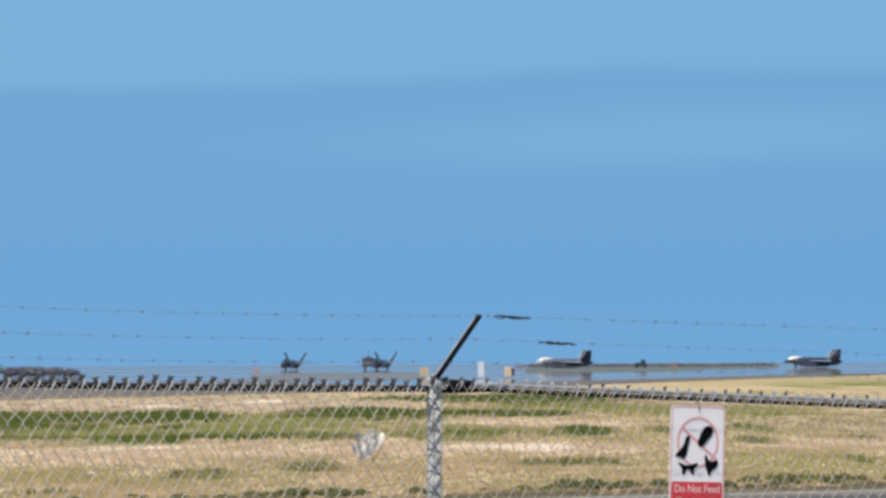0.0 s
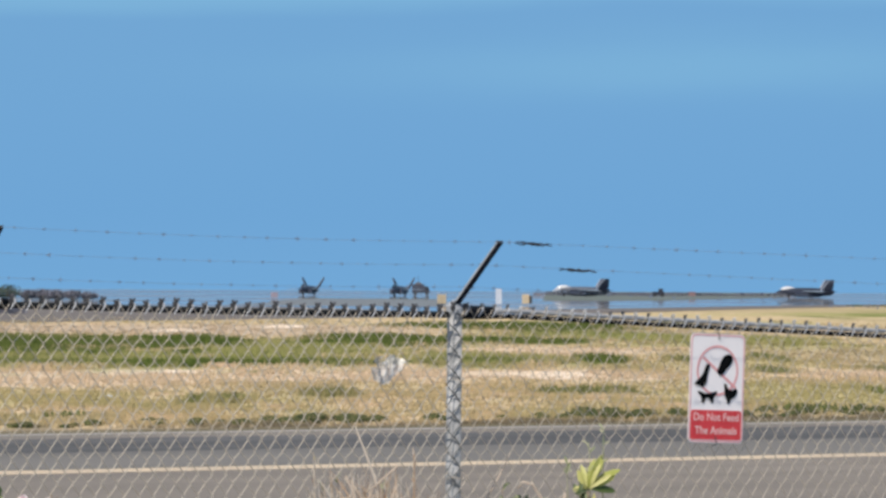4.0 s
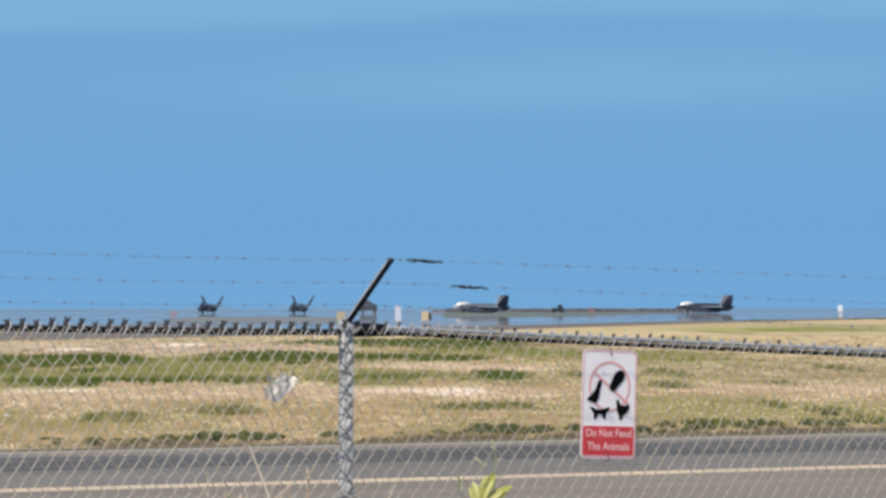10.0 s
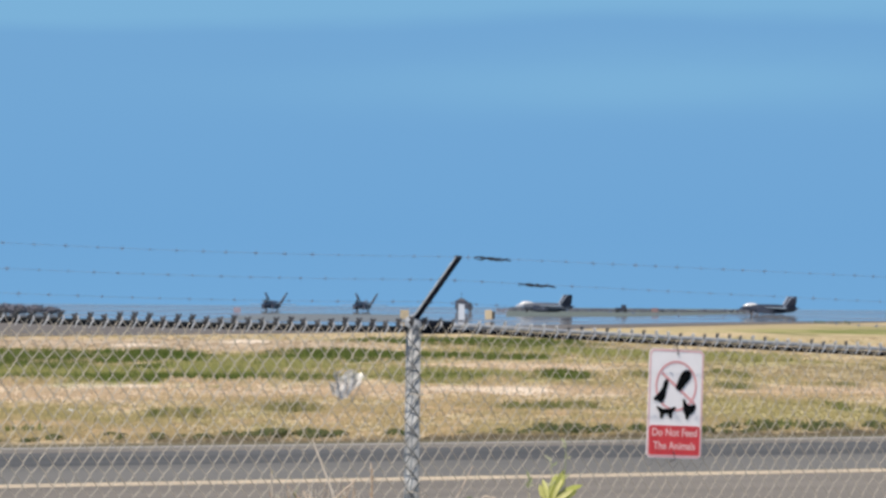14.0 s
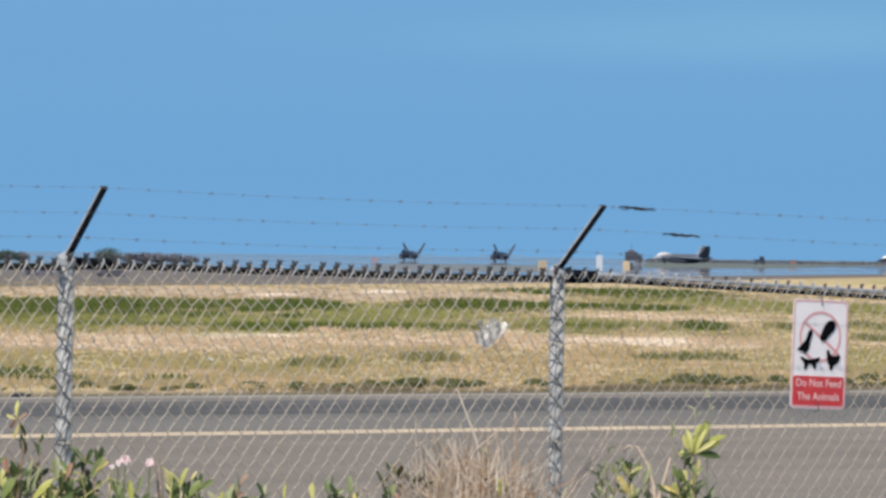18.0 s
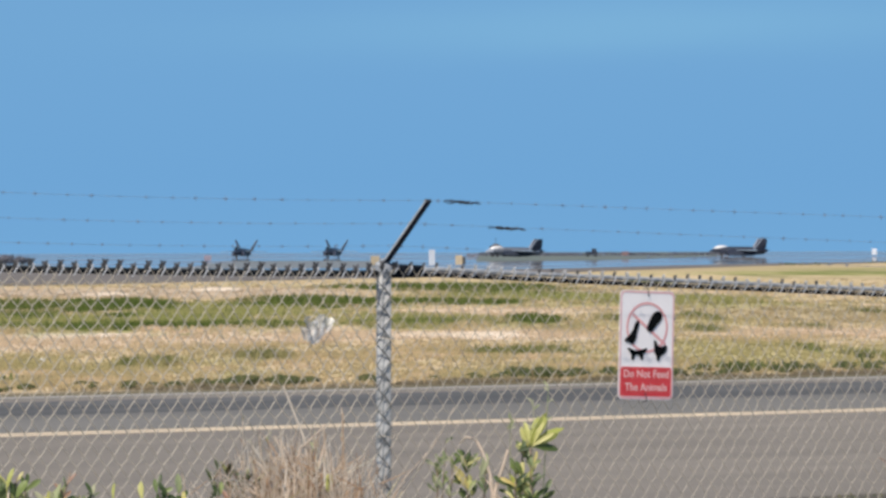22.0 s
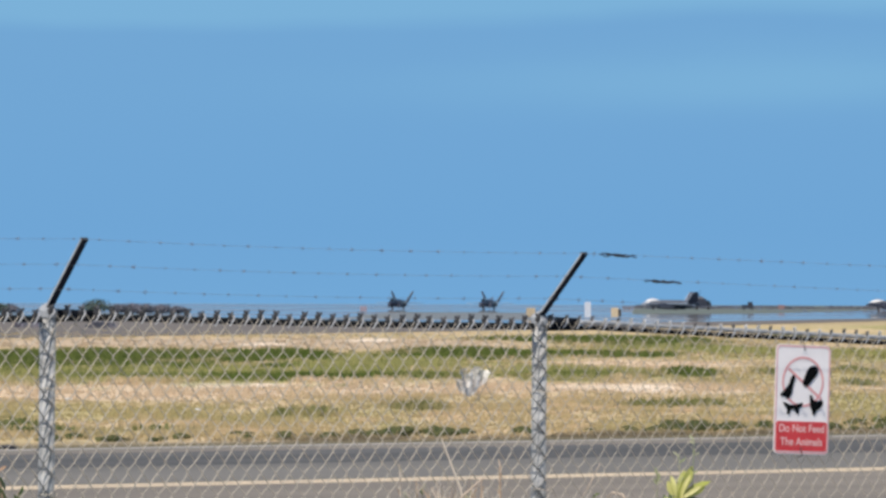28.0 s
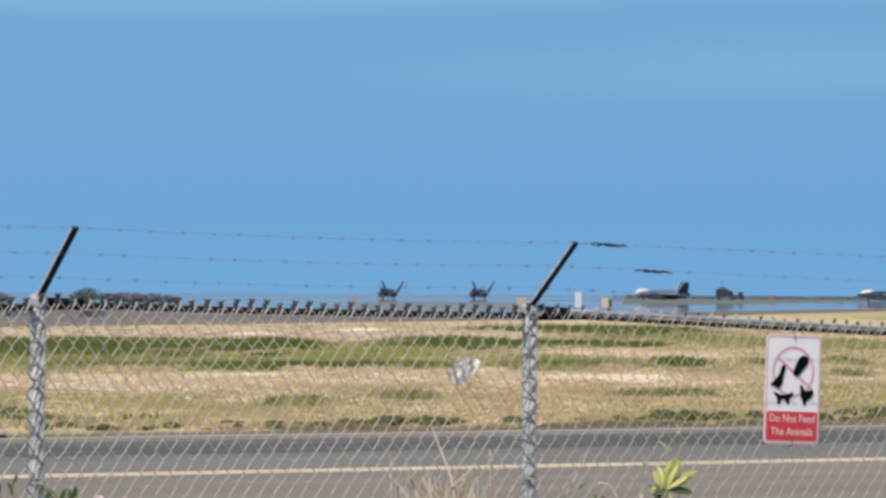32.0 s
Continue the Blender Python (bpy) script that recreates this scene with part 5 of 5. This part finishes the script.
for path, thick in (([(-0.1, 0), (-0.1, 0.92), (-0.125, 1.02), (-0.2, 1.135)], 0.008), ([(-0.33, 0), (-0.36, 0.95), (-0.29, 1.07), (-0.225, 1.11)], 0.007), ([(0.27, 0), (0.285, 1.0), (0.275, 1.08), (0.262, 1.15)], 0.006)):
    stem_through(broad, path, thick, M_STEM, -0.06, "dark woody stem")
for path, thick in (([(-0.12, 0), (-0.12, 1.04), (-0.06, 1.08), (-0.01, 1.075), (0.012, 1.0)], 0.0065), ([(0.26, 0), (0.33, 1.0), (0.335, 1.065), (0.29, 1.11)], 0.006), ([(-0.02, 0), (0.0, 0.98), (0.1, 1.06), (0.19, 1.02)], 0.005)):
    stem_through(broad, path, thick, M_LEAFYEL, -0.07, "yellow-green arching stem", "arching_stem")
face = stem_through(broad, [(-0.2, 0), (-0.19, 0.95), (-0.18, 1.0)], 0.007, M_STEM, -0.08)
for x0, z0, x1, z1, kind, wide in ((-0.185, 0.965, -0.125, 1.06, "yellow", 1.35), (-0.2, 1.0, -0.2, 1.125, "pale", 0.5), (-0.185, 1.0, -0.165, 1.11, "pale", 0.5), (0.03, 1.06, 0.085, 1.135, "green", 1.2), (-0.285, 1.0, -0.3, 1.09, "yellow", 1.2), (-0.27, 1.07, -0.3, 1.13, "red", 1.2), (-0.23, 1.05, -0.19, 1.1, "dark", 1.0), (-0.09, 1.05, -0.09, 1.14, "pale", 0.7), (-0.3, 0.97, -0.26, 1.06, "green", 1.2), (-0.06, 1.05, -0.04, 1.12, "red", 0.8)):
    leaf_between(face, rs, kind, x0, z0, x1, z1, -0.1, wide)
for x, z, count, kinds in ((0.0, 1.14, 16, ["dark", "dark", "green"]), (0.04, 1.11, 14, ["dark", "green"]), (-0.05, 1.09, 14, ["dark", "green"]), (-0.09, 1.06, 12, ["green", "pale"]), (-0.26, 1.07, 12, ["dark", "green", "red"]), (-0.33, 1.12, 12, ["green", "yellow", "dark"]), (-0.4, 1.1, 12, ["dark", "green"]), (-0.48, 1.13, 12, ["green", "dark"]), (-0.56, 1.08, 12, ["green", "yellow"]), (0.4, 1.07, 14, ["green", "dark", "yellow"]), (0.43, 1.03, 10, ["dark", "green"]), (0.33, 1.03, 7, ["green", "yellow"]), (0.56, 0.98, 6, ["green", "pale"]), (0.51, 0.95, 3, ["yellow", "pale"])):
    spray(broad, rs, [(x * 0.8, 0), (x * 0.95, 0.82), (x, 0.95), (x, z)], 0.0065, kinds, count + 4, 0.066, rs.uniform(-0.08, 0.06), 0.9)
# the shrub's lower part: leaves in separate bunches
for x0, x1, count, top in ((-0.62, 0.03, 34, 1.06), (0.06, 0.09, 1, 0.95), (0.11, 0.21, 8, 1.0), (0.31, 0.45, 7, 1.0), (0.55, 0.6, 2, 0.98)):
    for k in range(count):
        x = rs.uniform(x0, x1)
        spray(broad, rs, [(x, 0), (x, 0.84), (x + rs.uniform(-0.02, 0.02), rs.uniform(0.93, top))], 0.005, ["green", "pale", "dark", "yellow", "dark", "dark"], 7, 0.066, rs.uniform(-0.1, 0.1), 0.84)
# dark leaves added behind, standing in for the shade inside the shrub
for k in range(26):
    x = rs.uniform(-0.62, 0.02) if k < 20 else rs.uniform(0.33, 0.43)
    spray(broad, rs, [(x, 0), (x, 0.84), (x + rs.uniform(-0.02, 0.02), rs.uniform(0.98, 1.09 if k < 20 else 1.02))], 0.005, ["dark"], 10, 0.055, rs.uniform(0.05, 0.14), 0.86)
# the withering shoot at the shrub's end
end = stem_through(broad, [(0.52, 0), (0.56, 0.94), (0.585, 1.03), (0.6, 1.085)], 0.006, M_STEM, -0.05, "brown withering shoot")
for x0, z0, x1, z1, kind in ((0.59, 1.04, 0.615, 1.085, "red"), (0.575, 1.0, 0.545, 1.05, "red"), (0.57, 0.98, 0.6, 1.02, "red"), (0.56, 0.95, 0.535, 1.0, "pale"), (0.585, 1.03, 0.57, 1.07, "dark")):
    leaf_between(end, rs, kind, x0, z0, x1, z1, -0.06, 0.9)
# single leaves and stalks that stand clear of the rest
for x0, z0, x1, z1, kind, wide in ((0.05, 1.08, 0.09, 1.13, "yellow", 1.4), (0.15, 0.97, 0.135, 1.045, "pale", 0.9), (0.19, 0.96, 0.175, 1.05, "yellow", 1.2), (0.2, 1.0, 0.23, 1.07, "pale", 0.8), (0.365, 1.02, 0.38, 1.105, "yellow", 1.0), (0.4, 0.99, 0.43, 1.06, "green", 1.4), (0.53, 0.95, 0.51, 1.0, "yellow", 1.3), (0.545, 0.95, 0.55, 1.05, "pale", 0.8)):
    leaf_between(face, rs, kind, x0, z0, x1, z1, -0.1, wide)
for path, thick, paint in (([(0.31, 0), (0.3, 1.04), (0.287, 1.14)], 0.006, M_STEM), ([(0.37, 0), (0.37, 0.98), (0.374, 1.05)], 0.007, M_TWIG), ([(0.35, 0), (0.37, 1.04), (0.345, 1.07), (0.3, 1.1)], 0.006, M_LEAFYEL), ([(0.1, 0), (0.11, 0.95), (0.1, 1.04)], 0.005, M_TWIG)):
    stem_through(broad, path, thick, paint, -0.09, "bare stalk")
petal_me = leaf_mesh("petal", 0.022, 0.02, M_PETAL, 0.3)
for x, z, count, size in ((0.163, 1.128, 16, 1.0), (0.137, 1.118, 7, 0.7), (0.112, 1.104, 6, 0.6), (0.254, 1.122, 14, 0.9)):
    fl = part("flower", tube([(x - 0.01, -0.12, z - 0.2), (x, -0.12, z - 0.012)], 0.003, 5), M_LEAF, broad, "pink flower on a green stalk")
    for k in range(count):
        a = k * 2.4
        d = Vector((math.cos(a), -rs.uniform(0.1, 0.9), math.sin(a) * 0.9 + 0.2)).normalized()
        ez = (Vector((0, -1, 0.6)) - d * Vector((0, -1, 0.6)).dot(d)).normalized()
        ey = ez.cross(d)
        part("petal", petal_me, None, fl, m=Matrix(((d.x, ey.x, ez.x, x), (d.y, ey.y, ez.y, -0.12), (d.z, ey.z, ez.z, z), (0, 0, 0, 1))) @ Matrix.Diagonal((size * rs.uniform(0.6, 1.0),) * 3 + (1,)))

# low shoots between the posts
mid_at = fence_at(-1.3, 0.2)
low = thing("shrub", "low green shrub with scattered pale leaves along the fence's foot", "shrub", Matrix.Translation((mid_at.x, mid_at.y, 0)))
for x, z, count, kinds in ((-0.27, 0.95, 6, ["green", "dark"]), (-0.24, 0.97, 8, ["green", "pale", "dark"]), (-0.16, 0.9, 4, ["pale"]), (-0.02, 0.93, 7, ["green", "yellow"]), (0.02, 0.99, 9, ["green", "dark"]), (0.05, 0.97, 12, ["dark"]), (0.09, 0.97, 9, ["green", "dark"]), (0.11, 0.94, 7, ["yellow", "green"]), (0.21, 0.95, 10, ["green", "dark"]), (0.25, 0.96, 10, ["dark", "dark", "green"]), (0.29, 0.94, 9, ["dark", "red"])):
    spray(low, rs, [(x * 0.9, 0), (x, 0.78), (x, 0.86), (x, z)], 0.006, kinds, count, 0.058, rs.uniform(-0.06, 0.06), 0.82)
bed = stem_through(low, [(0.0, 0), (-0.02, 0.8), (-0.03, 0.9)], 0.006, M_STEM, -0.07)
for x0, z0, x1, z1, kind, wide in ((-0.158, 0.945, -0.165, 1.015, "yellow", 0.9), (-0.045, 0.945, -0.062, 1.018, "yellow", 1.5), (0.02, 0.925, -0.04, 0.925, "pale", 1.4), (0.09, 0.97, 0.097, 1.045, "pale", 1.3), (0.01, 0.97, 0.0, 1.03, "green", 1.0), (0.115, 0.92, 0.11, 0.98, "yellow", 1.2)):
    leaf_between(bed, rs, kind, x0, z0, x1, z1, -0.08, wide)


far_at = fence_at(2.86, 0.14)
shrub("shrub", "withered reddish-brown shrub at the fence's foot", Matrix.Translation((far_at.x, far_at.y, 0)), [
    (x, 0.03 * (k % 3), z, 9, ["red", "red", "dark"], 0.8) for k, (x, z) in enumerate(((-0.06, 0.95), (0.0, 0.98), (0.06, 0.96), (0.12, 1.0), (0.19, 0.97), (0.02, 0.9), (0.1, 0.9), (-0.03, 0.86), (0.24, 0.94)))], 34, 0.7)


# dry grass clump by the further post
def dry_clump(m, seed):
    r = random.Random(seed)
    t = thing("dry_grass", "clump of dry straw-coloured tall grass at the fence", "dry grass", m)
    def blade(verts, faces):
        x0, y0 = r.gauss(0.0, 0.17), r.gauss(0, 0.06)
        h = r.uniform(0.9, 1.27) * (1.0 - 0.42 * abs(x0))
        lean, ly = r.gauss(0.0, 0.15) + x0 * 0.35, r.gauss(0, 0.1)
        w = r.uniform(0.0016, 0.0055)
        n, i0, kink = 6, len(verts), r.uniform(-0.04, 0.04)
        for k in range(n + 1):
            u = k / n
            ww = w * (1 - 0.75 * u)
            c = Vector((x0 + lean * u ** 2.2 + kink * math.sin(7 * u), y0 + ly * u * u, h * (u - 0.7 * u ** 4 * abs(lean))))
            verts += [c + Vector((-ww, 0, 0)), c + Vector((ww, ww * 0.6, 0))]
        for k in range(n):
            faces.append((i0 + 2 * k, i0 + 2 * k + 1, i0 + 2 * k + 3, i0 + 2 * k + 2))

    for _ in range(200):
        verts, faces = [], []
        blade(verts, faces)
        part("blade", raw_mesh("blade", verts, faces, M_DRY), None, t)
    verts, faces = [], []
    for _ in range(430):
        blade(verts, faces)
    # broken bits tangled among the blades
    for _ in range(300):
        x, z = r.gauss(0.0, 0.17), r.uniform(0.78, 1.08)
        z -= 0.6 * x * x
        a, ln, w = r.uniform(-1.4, 1.4), r.uniform(0.04, 0.16), r.uniform(0.0012, 0.0036)
        d, q = Vector((math.sin(a), r.uniform(-0.3, 0.3), math.cos(a))) * ln, Vector((math.cos(a), 0, -math.sin(a))) * w
        c, i0 = Vector((x, r.uniform(-0.1, 0.08), z)), len(verts)
        verts += [c - q, c + q, c + d * 0.5 + q + q, c + d, c + d * 0.5]
        faces += [(i0, i0 + 1, i0 + 2, i0 + 4), (i0 + 4, i0 + 2, i0 + 3)]
    tagged(part("blades", raw_mesh("blades", verts, faces, M_DRY), None, t), "dense dry blades at the clump's heart", kind="stuff")
    part("stalk", tube([(0.03, -0.02, 0), (0.05, -0.02, 0.95), (0.006, -0.02, 1.17), (-0.072, -0.01, 1.37)], [0.006, 0.0055, 0.0045, 0.0025], 5), M_DRY, t, "leaning seed stalk")
    for x, h, lean in ((0.17, 1.26, -0.006), (-0.21, 1.24, -0.026), (-0.08, 1.17, -0.09), (0.03, 1.15, 0.03)):
        st = part("stalk", tube([(x, 0, 0), (x + lean * 0.3, 0, h * 0.5), (x + lean, 0.01, h)], [0.007, 0.006, 0.003], 5), M_DRY, t, "tall seed stalk")
        head = bmesh.new()
        for k in range(14):
            u = 0.82 + 0.18 * k / 13
            p = Vector((x + lean * u, 0.01, h * u))
            d = Vector((r.uniform(-0.5, 0.5), r.uniform(-0.5, 0.5), 1)).normalized() * 0.03
            add_tube(head, [p, p + d * 0.5, p + d], [0.001, 0.003, 0.0006], 4)
        part("seed_head", head, M_DRY, st)
    # leaning and branching twigs
    for path, thick in (([(-0.04, 0), (-0.03, 1.05), (0.0, 1.125), (0.1, 1.215)], 0.006), ([(-0.05, 0), (-0.055, 1.0), (-0.075, 1.1), (-0.11, 1.17)], 0.006), ([(0.06, 0), (0.05, 0.98), (0.07, 1.06), (0.09, 1.13)], 0.006)):
        part("twig", tube([(x, -0.03, z) for x, z in path], [thick * (1 - 0.15 * q) for q in range(len(path))], 5), M_TWIG, t, "pale leaning twig")
    for _ in range(60):
        x, z = r.gauss(0, 0.15), r.uniform(0.8, 1.02)
        q = [(x, r.uniform(-0.08, 0.06), z - 0.12)]
        lean = r.gauss(0, 0.5)
        for k in range(4):
            q.append((q[-1][0] + 0.05 * lean + r.uniform(-0.015, 0.015), q[-1][1] + r.uniform(-0.01, 0.01), q[-1][2] + r.uniform(0.035, 0.06)))
            lean += r.uniform(-0.4, 0.4)
        part("twig", tube(q, [0.004, 0.0036, 0.003, 0.0024, 0.0015], 4), M_TWIG, t)
    big = part("green_leaf", LEAF["yellow"], None, t, "broad yellow-green leaf")
    big.matrix_basis = Matrix.Translation((0.1, -0.07, 0.945)) @ pose(0, 0, 0, 80, 0, 0) @ pose(0, 0, 0, 0, 0, 82) @ Matrix.Diagonal((0.72, 1.2, 0.72, 1))
    return t


clump_at = fence_at(-0.52, 0.14)
clump = dry_clump(Matrix.Translation((clump_at.x, clump_at.y, 0)), 51)
shrub("shrub", "low shrub with green and rust-brown leaves among the dry grass", Matrix.Translation((clump_at.x, clump_at.y + 0.05, 0)), [
    (-0.3, 0.0, 1.0, 9, ["dark", "green", "yellow"], 0.8), (-0.36, 0.0, 0.97, 9, ["dark", "green", "pale"], 0.8), (-0.24, 0.02, 0.99, 8, ["dark", "green"], 0.8), (-0.18, 0.03, 0.95, 8, ["dark", "red"], 0.8), (-0.1, 0.04, 0.97, 7, ["red", "dark"], 0.8), (-0.02, 0.04, 0.94, 8, "red", 0.8), (0.06, 0.04, 0.98, 8, "red", 0.85), (0.13, 0.03, 0.96, 8, ["red", "dark"], 0.85), (0.18, 0.04, 0.91, 7, "red", 0.8), (-0.27, 0.02, 0.9, 8, "green", 0.8), (-0.06, 0.02, 0.88, 7, "red", 0.8), (0.03, 0.05, 0.9, 7, "dark", 0.8),
    (-0.2, 0.03, 1.12, 4, "pale", 0.9), (-0.34, 0.02, 1.04, 5, "pale", 0.9), (0.04, -0.02, 1.12, 3, "pale", 0.7), (-0.14, 0.0, 1.15, 3, "pale", 0.7)], 35, 0.8)


# ---- what moves ----
def motions():
    # the truck drives along behind the jets at a steady pace
    walk(truck, [(t, pose(11.4 + 2.3 * t, 1452, 0)) for t in (0, 8, 16, 24, 32)])
    # the last jet rolls in and stops
    for_jet = [(0, 7.0), (0.5, 5.6), (1, 3.9), (1.5, 2.3), (2, 0.8), (2.5, 0.1), (3, 0.0), (32, 0.0)]
    walk(JETS[3], [(t, pose(128.1 + dx, 1420, 0, 0, 0, -84)) for t, dx in for_jet])
    # the plants sway in the wind, each half second
    sway = [0.2, 0.2, 1.0, 0.6, 0.6, -0.1, 0.1, 0.1, -0.7, 1.0, 2.8, -0.6, -0.7, 1.8, 0.2, -1.4, 0.2, -0.3, -1.1, 0.2, -1.6, -0.1, -0.6]
    late = [-0.1, 0.0, 0.2, -1.3, 0.4, -0.9, -0.2, -0.6]
    r = random.Random(1)
    turns = [(k / 2, r.uniform(-1, 1)) for k in range(31)] + [(15.5 + k / 2, a) for k, a in enumerate(sway)] + [(27.5, 0.3)] + [(28.5 + k / 2, a) for k, a in enumerate(late)]
    walk(bush, [(t, pose(bush_at.x, bush_at.y, 0, 0, a, 0)) for t, a in turns])
    for ob, at, amp, seed in ((clump, clump_at, 0.6, 2), (broad, flat_at, 0.35, 3)):
        r = random.Random(seed)
        walk(ob, [(t / 2, pose(at.x, at.y, 0, amp * r.uniform(-0.5, 0.5), amp * r.uniform(-1, 1), 0)) for t in range(0, 65)])


motions()
